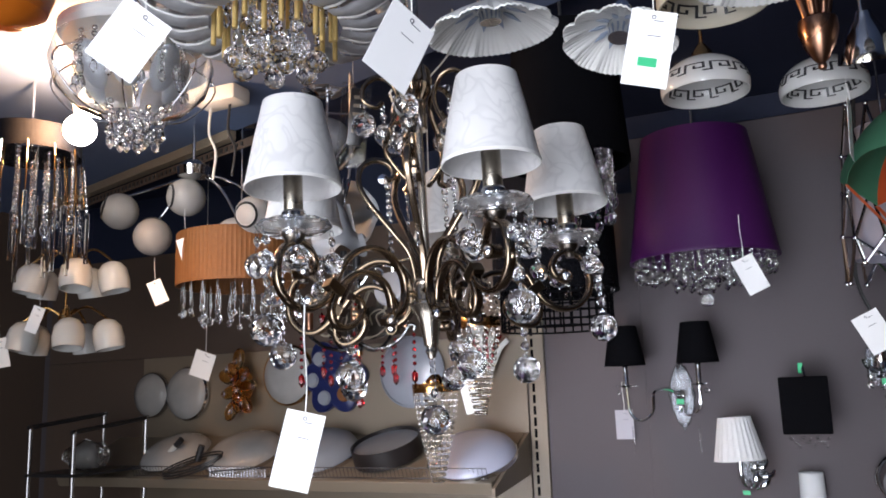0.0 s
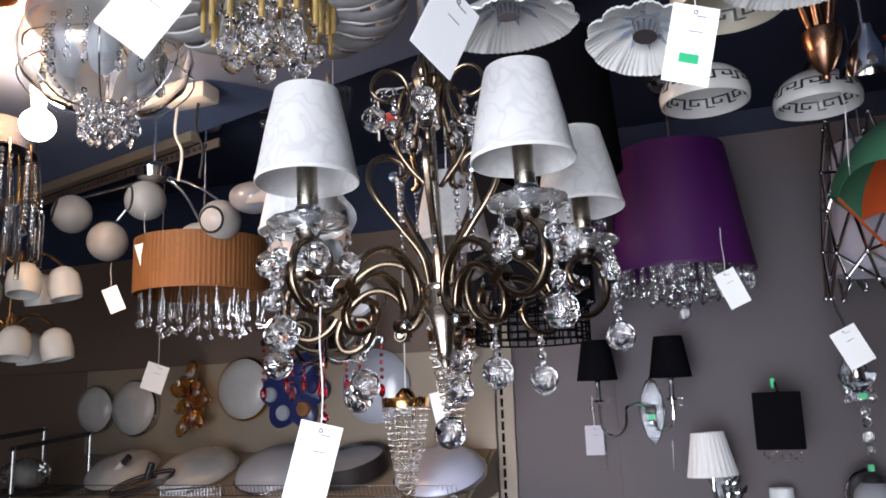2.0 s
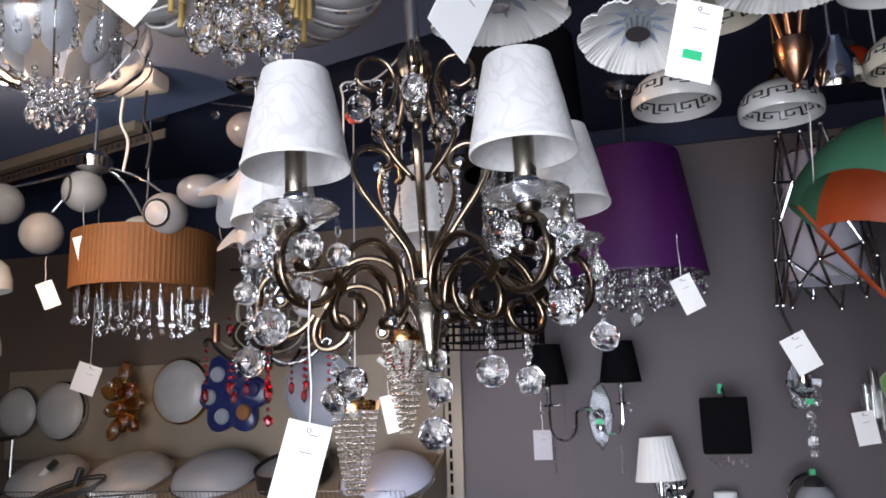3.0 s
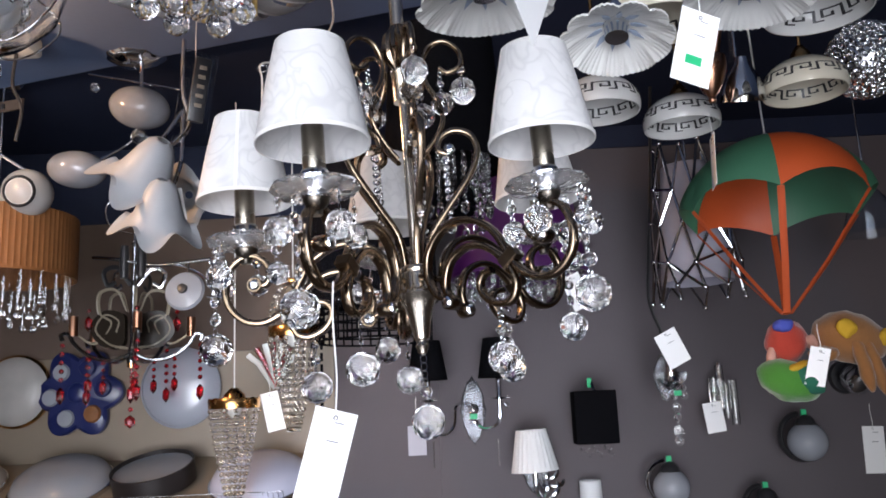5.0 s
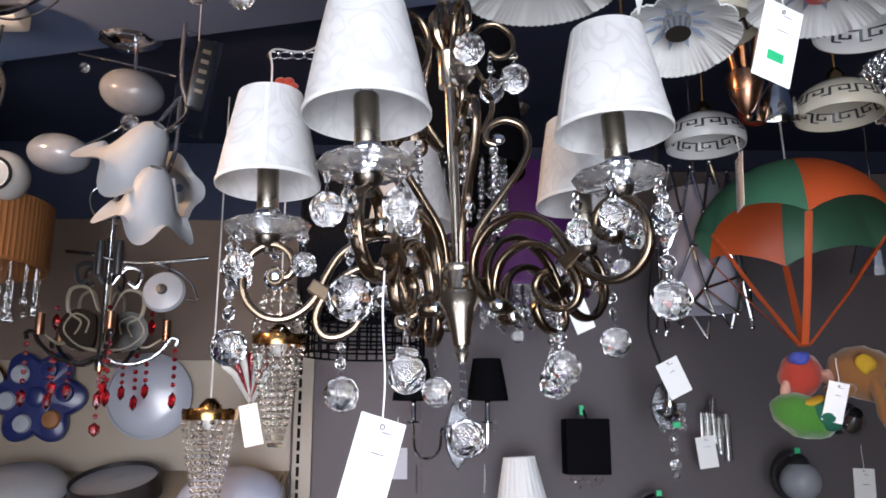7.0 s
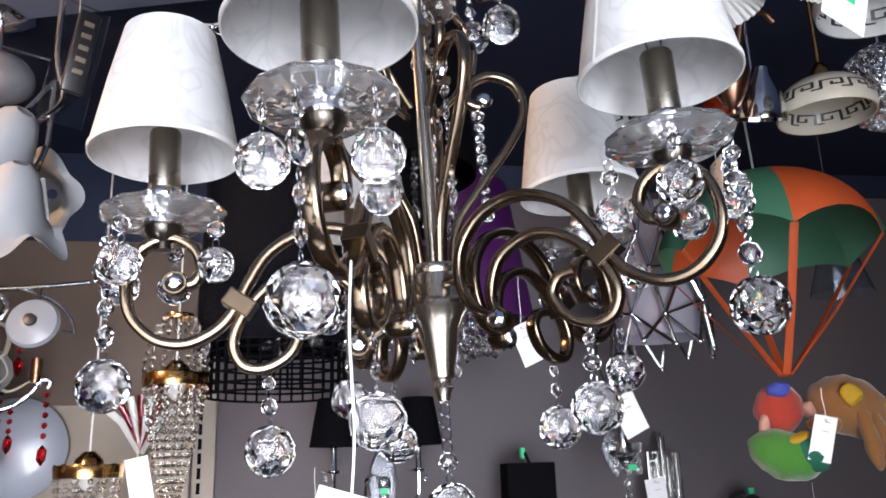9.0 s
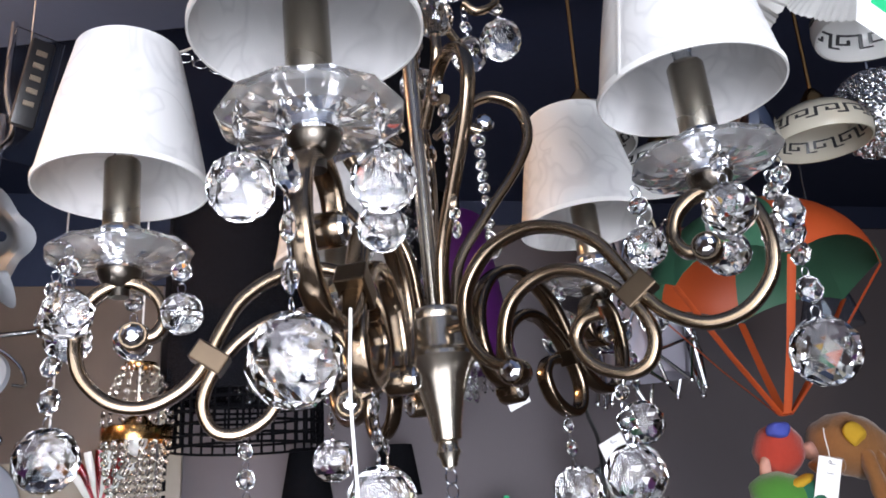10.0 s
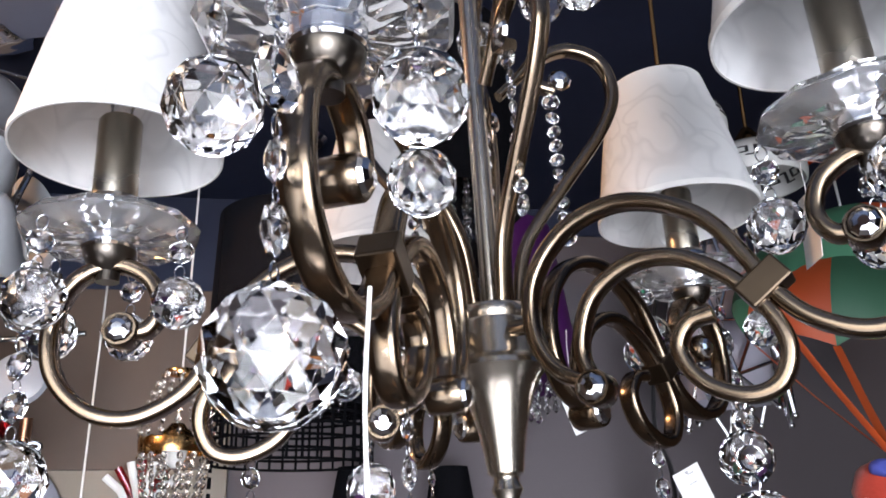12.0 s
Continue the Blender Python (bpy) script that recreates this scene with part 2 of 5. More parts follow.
def octagon_bead():
    bm = bmesh.new()
    pr = [(0.25, -0.45), (0.75, -0.28), (1.0, 0), (0.75, 0.28), (0.25, 0.45)]
    lathe(pr, 8, bm)
    bmesh.ops.rotate(bm, verts=bm.verts, cent=(0, 0, 0), matrix=Matrix.Rotation(radians(90), 3, "X"))
    return bm


BEAD = mesh_of("crystal_bead", octagon_bead(), CRYSTAL, False)


def bead_mesh(name, spots, mat):
    """Many small cut beads in one mesh: spots are (x, y, z, radius, stretch)."""
    bm = bmesh.new()
    bmesh.ops.create_icosphere(bm, subdivisions=1, radius=1)
    v0 = np.array([v.co[:] for v in bm.verts])
    f0 = np.array([[v.index for v in f.verts] for f in bm.faces])
    bm.free()
    vs, fs = [], []
    for i, (x, y, z, r, k) in enumerate(spots):
        vs.append(v0 * (r, r, r * k) + (x, y, z))
        fs.append(f0 + i * len(v0))
    me = bpy.data.meshes.new(name)
    me.from_pydata(np.concatenate(vs).tolist(), [], np.concatenate(fs).tolist())
    me.materials.append(mat)
    return me


def strand(x, y, z0, z1, r, rng, drop=True):
    """Spots of one hanging strand of beads, with a drop at its end."""
    out, z = [], z0
    while z > z1:
        k = r * rng.uniform(0.8, 1.15)
        out.append((x, y, z, k, 1))
        z -= 2.1 * k
    if drop:
        out.append((x, y, z1 - r * 1.6, r * 1.5, 1.7))
    return out


RNG = random.Random(7)


def price_tag(name, m, w, h, label, sticker=None, hang=0.0, group="price tags", bars=2, card=PAPER):
    """A card with a punched hole, print bars and a string; the origin is at the hole."""
    tag = tagged(new(name), label, "price tag", group)
    tag.matrix_basis = m
    bm = bmesh.new()
    hr = 0.0028
    box(w, 0.0008, h, 0, T(0, 0, 0.008 - h / 2), bm)
    part("card", bm, card, tag, smooth=False)
    part("eyelet", lathe([(hr * 0.6, -0.0012), (hr, -0.0012), (hr, 0.0012), (hr * 0.6, 0.0012), (hr * 0.6, -0.0012)], 12), INK, tag, "dark punched hole", pose(0, 0, 0, 90))
    for i in range(bars):
        bw = w * (0.22, 0.30, 0.25)[i % 3]
        part("print_bar", box(bw, 0.0011, h * 0.012), RED_INK if i == 2 else INK, tag, "line of unreadable print", T(w * (0.12 - 0.06 * i), 0, 0.008 - h * (0.13 + 0.2 * i)), False)
    if sticker:
        part("sticker", box(w * 0.42, 0.0016, h * 0.12), sticker, tag, "small green sticker", T(0, 0, 0.008 - h * 0.68), False)
    if hang:
        up = m.to_3x3().inverted().to_4x4()
        part("string", rod(curve([(0, 0, -0.001), (0.002, 0.001, hang * 0.3), (-0.001, 0, hang * 0.7), (0, 0, hang)], 4), 0.0009, seg=6), STRING, tag, "", up)
    return tag


# ---- structure ----
CEIL = 2.65


def block(name, x0, x1, y0, y1, z0, z1, mat, label, category=""):
    ob = part(name, box(x1 - x0, y1 - y0, z1 - z0), mat, None, label, T((x0 + x1) / 2, (y0 + y1) / 2, (z0 + z1) / 2), False)
    return tagged(ob, label, category or name.split("_")[0], kind="structure")


block("floor", -3.4, 2.4, -0.9, 2.9, -0.1, 0.0, FLOOR_TILE, "grey tiled shop floor")
block("wall_north", -3.4, -0.55, 2.78, 2.9, 0.0, 2.41, WALL_PAINT, "taupe painted wall behind the lamps")
block("wall_north_right", -0.549, 2.4, 2.78, 2.9, 0.0, 2.60, WALL_PAINT, "taupe painted wall behind the wall lamps", "wall")
block("wall_north_top", -0.549, 2.4, 2.777, 2.9, 2.602, 2.70, NAVY_TONE, "dark navy band under the ceiling", "wall")
block("wall_north_upper", -3.4, -0.55, 2.775, 2.9, 2.412, 2.70, NAVY_TONE, "dark navy band at the top of the wall", "wall")
block("wall_west", -3.5, -3.402, -0.9, 2.9, 0.0, 2.7, BACK_PANEL, "brown side wall")
block("wall_east", 2.402, 2.5, -0.9, 2.9, 0.0, 2.7, BACK_PANEL, "taupe side wall")
# unseen wall behind the walk; its place and opening are chosen to shape the daylight
block("wall_south_sill", -3.4, 2.4, -0.9, -0.8, 0.0, 0.15, WALL_PAINT, "unseen taupe wall below the window opening", "wall")
block("wall_south_head", -3.4, 2.4, -0.9, -0.8, 2.5, 2.7, WALL_PAINT, "unseen taupe wall above the window opening", "wall")
block("wall_south_pier", -3.4, -2.3, -0.9, -0.8, 0.152, 2.498, WALL_PAINT, "unseen taupe wall beside the window opening", "wall")
block("wall_south_pier", 0.6, 2.4, -0.9, -0.8, 0.152, 2.498, WALL_PAINT, "unseen taupe wall beside the window opening", "wall")
# the ceiling: a grey-blue near part, its edge running aslant, and a darker part beyond
EDGE = lambda x: 2.118 - 0.295 * (x + 1.713)
for nm, ys, mat, lab, zz in (("ceiling", (lambda x: -0.9, EDGE), CEILING_TONE, "grey-blue near part of the shop ceiling", CEIL),
                             ("ceiling_beyond", (EDGE, lambda x: 2.9), NAVY_TONE, "dark navy ceiling near the wall", CEIL + 0.03)):
    bm = bmesh.new()
    lo = [bm.verts.new((x, f(x), zz)) for x, f in ((-3.4, ys[0]), (2.4, ys[0]), (2.4, ys[1]), (-3.4, ys[1]))]
    hi = [bm.verts.new(v.co + Vector((0, 0, 0.1))) for v in lo]
    bm.faces.new(lo), bm.faces.new(hi[::-1])
    for i in range(4):
        bm.faces.new((lo[i], hi[i], hi[(i + 1) % 4], lo[(i + 1) % 4]))
    tagged(part(nm, bm, mat, None, lab, smooth=False), lab, "ceiling", kind="structure")

# white strip and perforated rail along the ceiling's edge
strip = tagged(new("ceiling_trim"), "white strip with a perforated rail along the ceiling edge", "trim", kind="structure")
strip.matrix_basis = pose(-2.45, EDGE(-2.45) - 0.02, CEIL - 0.02, 0, 0, -16.4)
part("strip", box(1.5, 0.035, 0.035, 0.004), SHELF_WHITE, strip, smooth=False)
part("rail", box(1.60, 0.006, 0.03), BACK_PANEL, strip, "perforated wooden-coloured rail", T(0.045, 0.022, -0.035), False)
slot = mesh_of("rail_slot", box(0.012, 0.004, 0.014), DARK_PLASTIC, False)
for i in range(51):
    place("rail_slot", slot, strip, T(-0.72 + i * 0.03, 0.0175, -0.035))


# ---- the chandelier in the middle ----
HUB = (-0.524, 1.083, 1.918)
chandelier = thing("chandelier", HUB, "antique brass five-arm chandelier with white fabric shades and crystal balls", "chandelier")
part("hub", lathe([(0.0005, 0.001), (0.0188, 0.001), (0.0202, -0.001), (0.0202, -0.006), (0.0194, -0.008), (0.0202, -0.010), (0.0202, -0.029), (0.0212, -0.031),
                   (0.0262, -0.034), (0.0268, -0.037), (0.0225, -0.043), (0.0186, -0.051), (0.0155, -0.061), (0.0128, -0.073), (0.0106, -0.086), (0.0094, -0.096), (0.0066, -0.098),
                   (0.0066, -0.101), (0.0084, -0.105), (0.0060, -0.110), (0.0047, -0.115), (0.0005, -0.116)], 48), BRASS_BRIGHT, chandelier, "brushed nickel hub tapering to a point", S(1.11, 1.11, 1.0))
part("stem", lathe([(0.0005, 0.0), (0.0062, 0.0), (0.0062, 0.235), (0.0135, 0.236), (0.0135, 0.275), (0.0155, 0.278), (0.0155, 0.282), (0.011, 0.285), (0.0005, 0.285)], 24), BRASS_BRIGHT, chandelier)
crown = lathe([(0.010, 0.285), (0.021, 0.300), (0.024, 0.318), (0.021, 0.336), (0.013, 0.345), (0.010, 0.352), (0.0005, 0.352)], 32,
              wave=lambda a, r, z: (r * (1 + 0.07 * math.cos(16 * a)), z))
part("crown", crown, BRASS, chandelier, "dark ribbed crown on the stem")
part("hanging_tube", lathe([(0.0005, 0.352), (0.010, 0.352), (0.010, 0.70), (0.045, 0.705), (0.050, 0.732), (0.0005, 0.732)], 28), BRASS_BRIGHT, chandelier)

ARM_A = curve([(.066, -.058), (.044, -.046), (.033, -.022), (.036, .008), (.056, .033), (.085, .043), (.112, .038), (.137, .022), (.153, -.002), (.163, -.022),
               (.178, -.040), (.202, -.051), (.226, -.047), (.244, -.030), (.250, -.010), (.247, .014), (.236, .031), (.216, .038), (.198, .029), (.191, .012), (.197, -.001), (.209, -.002)])
ARM_B = curve([(.066, -.058), (.060, -.038), (.069, -.010), (.092, .005), (.116, .005), (.139, -.008), (.158, -.030), (.166, -.052), (.159, -.070), (.142, -.074),
               (.122, -.064), (.113, -.046), (.120, -.033), (.133, -.030)])
SCROLL = curve([(.016, -.004), (.024, .04), (.050, .078), (.083, .122), (.096, .152), (.090, .178), (.068, .188), (.047, .179), (.043, .161), (.055, .155)])
HOOK = curve([(.016, .150), (.036, .172), (.052, .200), (.050, .230), (.034, .262), (.030, .290), (.042, .316), (.064, .322), (.083, .306), (.084, .284), (.066, .274), (.054, .282)])
Y = (0, 1, 0)
arm_me = mesh_of("arm", rod(ARM_A, 0.0046, 0.0070, Y, 16, None, True), BRASS)
scroll_b_me = mesh_of("inner_scroll", rod(ARM_B, 0.0044, 0.0066, Y, 16, None, True), BRASS)
upper_me = mesh_of("upper_scroll", rod(SCROLL, 0.0042, 0.0052, Y, 16, None, True), BRASS)
hook_me = mesh_of("hook_scroll", rod(HOOK, 0.0036, 0.0048, Y, 12), BRASS)
clamp_me = mesh_of("clamp", box(0.015, 0.0185, 0.0255, 0.0012), BRASS_DARK, False)
link_me = mesh_of("hub_link", lathe([(0.0005, 0), (0.005, 0), (0.005, 0.014), (0.0005, 0.014)], 12), BRASS)
gem_cup_me = mesh_of("gem_cup", lathe([(0.0005, -0.0095), (0.0092, -0.0095), (0.0100, -0.008), (0.0100, 0.008), (0.0092, 0.0095), (0.0084, 0.0095), (0.0084, 0.007), (0.0005, 0.007)], 24), BRASS)
RHINESTONE = material("foiled_rhinestone", (0.86, 0.87, 0.90), 0.06, 1.0, 0.15, 300, 0.0)
gem_me = mesh_of("gem", lathe([(0.0005, -0.002), (0.0083, 0.0), (0.0072, 0.0022), (0.0050, 0.0040), (0.0028, 0.0046), (0.0005, 0.0046)], 9), RHINESTONE, False)
cup_me = mesh_of("candle_cup", lathe([(0.0005, 0.034), (0.0065, 0.034), (0.0065, 0.040), (0.0085, 0.0415), (0.0125, 0.0455), (0.0150, 0.0505), (0.0150, 0.0530), (0.0005, 0.0530)], 32), CUP_BRONZE)


def cut_dish():
    """A thick clear dish with radial cuts: every second edge of the rim stands back and flat petals run inwards."""
    bm = bmesh.new()
    n = 24
    rows = []
    for r, z, dr, dz in ((0.0164, 0.0555, 0, 0), (0.0270, 0.0545, 0, 0.0008), (0.0400, 0.0560, 0.0006, 0.0018), (0.0490, 0.0610, 0.0014, 0.0008), (0.0515, 0.0650, 0.0016, 0),
                         (0.0490, 0.0690, 0.0014, -0.0005), (0.0390, 0.0710, 0, -0.0012), (0.0260, 0.0705, 0, -0.0006), (0.0164, 0.0700, 0, 0)):
        rows.append([bm.verts.new(((r - dr * (k % 2)) * math.cos(2 * math.pi * k / n), (r - dr * (k % 2)) * math.sin(2 * math.pi * k / n), z + dz * (k % 2))) for k in range(n)])
    for a, b in zip(rows, rows[1:] + rows[:1]):
        for k in range(n):
            bm.faces.new((a[k], a[(k + 1) % n], b[(k + 1) % n], b[k]))
    return bm


dish_me = mesh_of("glass_dish", cut_dish(), DISH_GLASS, False)
ring_me = mesh_of("collar", lathe([(0.0005, 0.0530), (0.0152, 0.0530), (0.0162, 0.0545), (0.0162, 0.0600), (0.0153, 0.0610), (0.0162, 0.0620), (0.0162, 0.0830), (0.0145, 0.0860), (0.0005, 0.0860)], 24), CHROME, False)
candle_me = mesh_of("candle_tube", lathe([(0.0005, 0.085), (0.0126, 0.085), (0.0130, 0.087), (0.0130, 0.138), (0.0120, 0.140), (0.009, 0.140), (0.009, 0.132), (0.0005, 0.132)], 32), CANDLE_METAL)
bulb_me = mesh_of("bulb", lathe([(0.0005, 0.132), (0.0065, 0.133), (0.0065, 0.148), (0.010, 0.160), (0.014, 0.176), (0.011, 0.194), (0.0045, 0.206), (0.0005, 0.209)], 20), CLEAR)
shade_me = mesh_of("shade", shell([(0.0650, 0.117), (0.0646, 0.119), (0.0525, 0.185), (0.0412, 0.238)], 0.0011, seg=64), FABRIC)
hem_me = mesh_of("lower_hem", lathe([(0.0652, 0.1165), (0.0654, 0.121), (0.0640, 0.121), (0.0638, 0.1165), (0.0652, 0.1165)], 64), FABRIC_CREAM)
top_hem_me = mesh_of("upper_hem", lathe([(0.0414, 0.2345), (0.0411, 0.2388), (0.0400, 0.2388), (0.0402, 0.2345), (0.0414, 0.2345)], 64), FABRIC_CREAM)
frame_bm = rod([(-0.048, 0, 0.205), (0.048, 0, 0.205)], 0.0011, seg=6)
sweep(frame_bm, [Vector((0, -0.048, 0.205)), Vector((0, 0.048, 0.205))], 0.0011, seg=6)
carrier_me = mesh_of("shade_carrier", frame_bm, STEEL)
seam_me = mesh_of("seam", rod([(0.0655, 0, 0.118), (0.0530, 0, 0.185), (0.0417, 0, 0.238)], 0.0005, 0.0022, Y, 6), FABRIC_CREAM)


def wire_loop(r=0.004):
    bm = bmesh.new()
    pts = [Vector((r * math.cos(a), 0, r * 1.5 * math.sin(a))) for a in [2 * math.pi * i / 12 for i in range(13)]]
    return sweep(bm, pts, 0.0006, seg=6)


LOOP = mesh_of("wire_loop", wire_loop(), CHROME)


def crystal_string(parent, x, y, z, items, turn=0):
    """Loops, octagon beads and a ball hung one under another; items are (kind, radius)."""
    for kind, r in items:
        if kind == "loop":
            place("wire_loop", LOOP, parent, T(x, y, z - r) @ S(r / 0.006))
            z -= 1.7 * r
        elif kind == "bead":
            place("crystal_bead", BEAD, parent, T(x, y, z - r) @ pose(0, 0, 0, 0, 0, turn + RNG.uniform(-40, 40)) @ S(r))
            z -= 2.1 * r
        else:
            place("crystal_ball", BALL, parent, T(x, y, z - r) @ pose(0, 0, 0, RNG.uniform(-6, 6), RNG.uniform(-6, 6), RNG.uniform(0, 60)) @ S(r))
            z -= 2 * r


RIM = 0.049
for k in range(5):
    az = (-40.0, 33.0, 104.0, 175.0, 244.2)[k]
    turn = pose(0, 0, 0, 0, 0, az)
    arm = place("arm", arm_me, chandelier, turn @ T(.222, 0, 0) @ pose(0, 0, 0, 0, 0, 4) @ T(-.222, 0, 0) @ S((0.985, 1.0, 1.0, 1.05, 1.0)[k]), "curled antique brass arm with candle, shade and crystals")
    place("inner_scroll", scroll_b_me, arm)
    place("clamp", clamp_me, arm, pose(.1605, 0, -.020, 0, 55, 0))
    place("hub_link", link_me, arm, pose(.019, 0, -.018, 0, 90, 0))
    for gx, gz in ((.066, -.060), (.211, -.002)):
        place("gem_cup", gem_cup_me, arm, pose(gx, 0, gz, 90, 0, 0))
        place("gem", gem_me, arm, pose(gx, -0.0092, gz, 90, 0, 0))
        place("gem", gem_me, arm, pose(gx, 0.0092, gz, -90, 0, 0))
    at = T(.222, 0, -0.006)
    for nm, me in (("candle_cup", cup_me), ("glass_dish", dish_me), ("collar", ring_me), ("candle_tube", candle_me), ("bulb", bulb_me)):
        place(nm, me, arm, at)
    wide = S((1.0, 1.0, 1.0, 0.955, 1.0)[k])
    lean = at @ pose(0, 0, 0.117, RNG.uniform(-1.5, 1.5), RNG.uniform(-1.5, 1.5), RNG.uniform(0, 360)) @ wide @ T(0, 0, -0.117)
    for nm, me in (("shade", shade_me), ("lower_hem", hem_me), ("upper_hem", top_hem_me), ("shade_carrier", carrier_me), ("seam", seam_me)):
        place(nm, me, arm, lean)
    # crystals under the dish
    for a in ((92, 185, 283, 40), (92, 165, 285, 25), (92, 165, 285, 25), (60, 154, 270, 326), (60, 152, 332))[k]:
        x, y = .221 + RIM * math.cos(radians(a)), RIM * math.sin(radians(a))
        crystal_string(arm, x, y, 0.053, [("loop", 0.0045), ("bead", 0.0075), ("loop", 0.004), ("ball", 0.0170 if a in (332, 92, 283, 60, 326) else 0.0150)])
    crystal_string(arm, .216 + RIM, 0, 0.050, [("loop", 0.004), ("bead", 0.0070), ("loop", 0.003), ("bead", 0.0125), ("loop", 0.0045), ("bead", 0.0080), ("loop", 0.003), ("bead", 0.0095), ("loop", 0.004), ("ball", 0.0218)])
    crystal_string(arm, .138, 0, -0.074, [("loop", 0.0035), ("bead", 0.0058), ("loop", 0.003), ("bead", 0.0072), ("loop", 0.0035), ("ball", 0.0205)])
    # upper scroll, hook and their crystals
    between = pose(0, 0, 0, 0, 0, az + 40)
    up = place("upper_scroll", upper_me, chandelier, between)
    place("gem", gem_me, up, pose(.058, -0.006, .160, 90, 0, 0))
    crystal_string(up, .052, 0, .158, [("loop", 0.003), ("bead", 0.0065)] + [("bead", 0.0050)] * 8 + [("bead", 0.007)])
    hook = place("hook_scroll", hook_me, chandelier, between)
    crystal_string(hook, .0845, 0, .288, [("loop", 0.003), ("bead", 0.0065), ("loop", 0.003), ("ball", 0.0190)])
    crystal_string(hook, .054, 0, .277, [("loop", 0.004), ("loop", 0.004), ("bead", 0.0060), ("loop", 0.003), ("ball", 0.0165)])
# hangs a little aslant
chandelier.matrix_basis = pose(HUB[0], HUB[1], HUB[2] - 0.003, -1.5, -2.4, 0)
# the chain and ball at the bottom
crystal_string(chandelier, 0, 0, -0.106, [("loop", 0.006)] * 5 + [("bead", 0.008), ("loop", 0.004), ("ball", 0.0225)])


# ---- lamps hanging round it ----
def cord(parent, z0, z1, r=0.003, mat=CHROME, x=0, y=0):
    part("cord", lathe([(0.0005, z0), (r, z0), (r, z1), (0.0005, z1)], 10), mat, parent, "", T(x, y, 0))


def canopy(parent, z, r=0.05, mat=CHROME):
    part("ceiling_rose", lathe([(0.0005, z), (r, z), (r, z - 0.012), (r * 0.8, z - 0.024), (0.0005, z - 0.026)], 28), mat, parent)


def greek_key(parent, R, zc, n=11, height=0.024, z_mid=-0.02, flat=0.72):
    """A painted key band on a dome: strokes as raised strips on both faces."""
    bm = bmesh.new()
    cells = [((0.0, 0.0), (0.0, 1.0)), ((0.0, 1.0), (0.72, 1.0)), ((0.72, 1.0), (0.72, 0.35)), ((0.72, 0.35), (0.36, 0.35)), ((0.36, 0.35), (0.36, 0.62)), ((0.0, 0.0), (-0.28, 0.0))]

    def spot(u, v, off):
        z = z_mid - height / 2 + v * height
        c = z / (R * flat)
        r = R * math.sqrt(max(0.02, 1 - c * c)) + off
        a = 2 * math.pi * u / n
        return Vector((r * math.cos(a), r * math.sin(a), zc + z))
    w = 0.055
    for i in range(n):
        for (u0, v0), (u1, v1) in cells:
            lo, hi = (min(u0, u1) - w, min(v0, v1) - w * 1.15), (max(u0, u1) + w, max(v0, v1) + w * 1.15)
            steps = 3 if abs(u1 - u0) > 0.1 else 1
            for s in range(steps):
                ua, ub = lo[0] + (hi[0] - lo[0]) * s / steps, lo[0] + (hi[0] - lo[0]) * (s + 1) / steps
                q = [[bm.verts.new(spot(i + u, v, o)) for u, v in ((ua, lo[1]), (ub, lo[1]), (ub, hi[1]), (ua, hi[1]))] for o in (-0.0040, 0.0012)]
                bm.faces.new(q[0]), bm.faces.new(q[1][::-1])
                for j in range(4):
                    bm.faces.new((q[0][j], q[1][j], q[1][(j + 1) % 4], q[0][(j + 1) % 4]))
    part("key_band", bm, KEY_BLACK, parent, "black painted Greek key band", smooth=False)


def greek_pendant(loc, r, tilt=0.0, mat=OPAL, group="Greek key pendants"):
    """A dome of opal glass, open below, with a key band near its rim; loc is the rim's centre."""
    lamp = thing("pendant_lamp", loc, "white glass dome pendant with a black Greek key band", "pendant lamp", group, RNG.uniform(0, 40))
    flat = 0.72
    pr = [(r * math.cos(radians(a)), r * flat * math.sin(radians(a)) + 0.0) for a in range(-14, 84, 7)]
    low = pr[0][1]
    pr = [(x, z - low) for x, z in pr]
    part("dome", shell(pr, 0.0028, seg=48), mat, lamp)
    greek_key(lamp, r, -low, 11, 0.20 * r, 0.16 * r, flat)
    top = pr[-1][1]
    part("cap", lathe([(0.0005, top - 0.01), (0.022, top - 0.01), (0.020, top + 0.012), (0.008, top + 0.03), (0.0005, top + 0.03)], 24), GOLD, lamp)
    cord(lamp, top + 0.03, CEIL - loc[2], 0.0035, GOLD)
    return lamp


greek_pendant((0.055, 1.78, 2.325), 0.086)
greek_pendant((-0.160, 1.62, 2.312), 0.086)
greek_pendant((0.258, 1.60, 2.325), 0.084, mat=CREAM_GLASS)
greek_pendant((-0.105, 1.33, 2.360), 0.092, mat=CREAM_GLASS)
greek_pendant((0.170, 1.32, 2.365), 0.092)


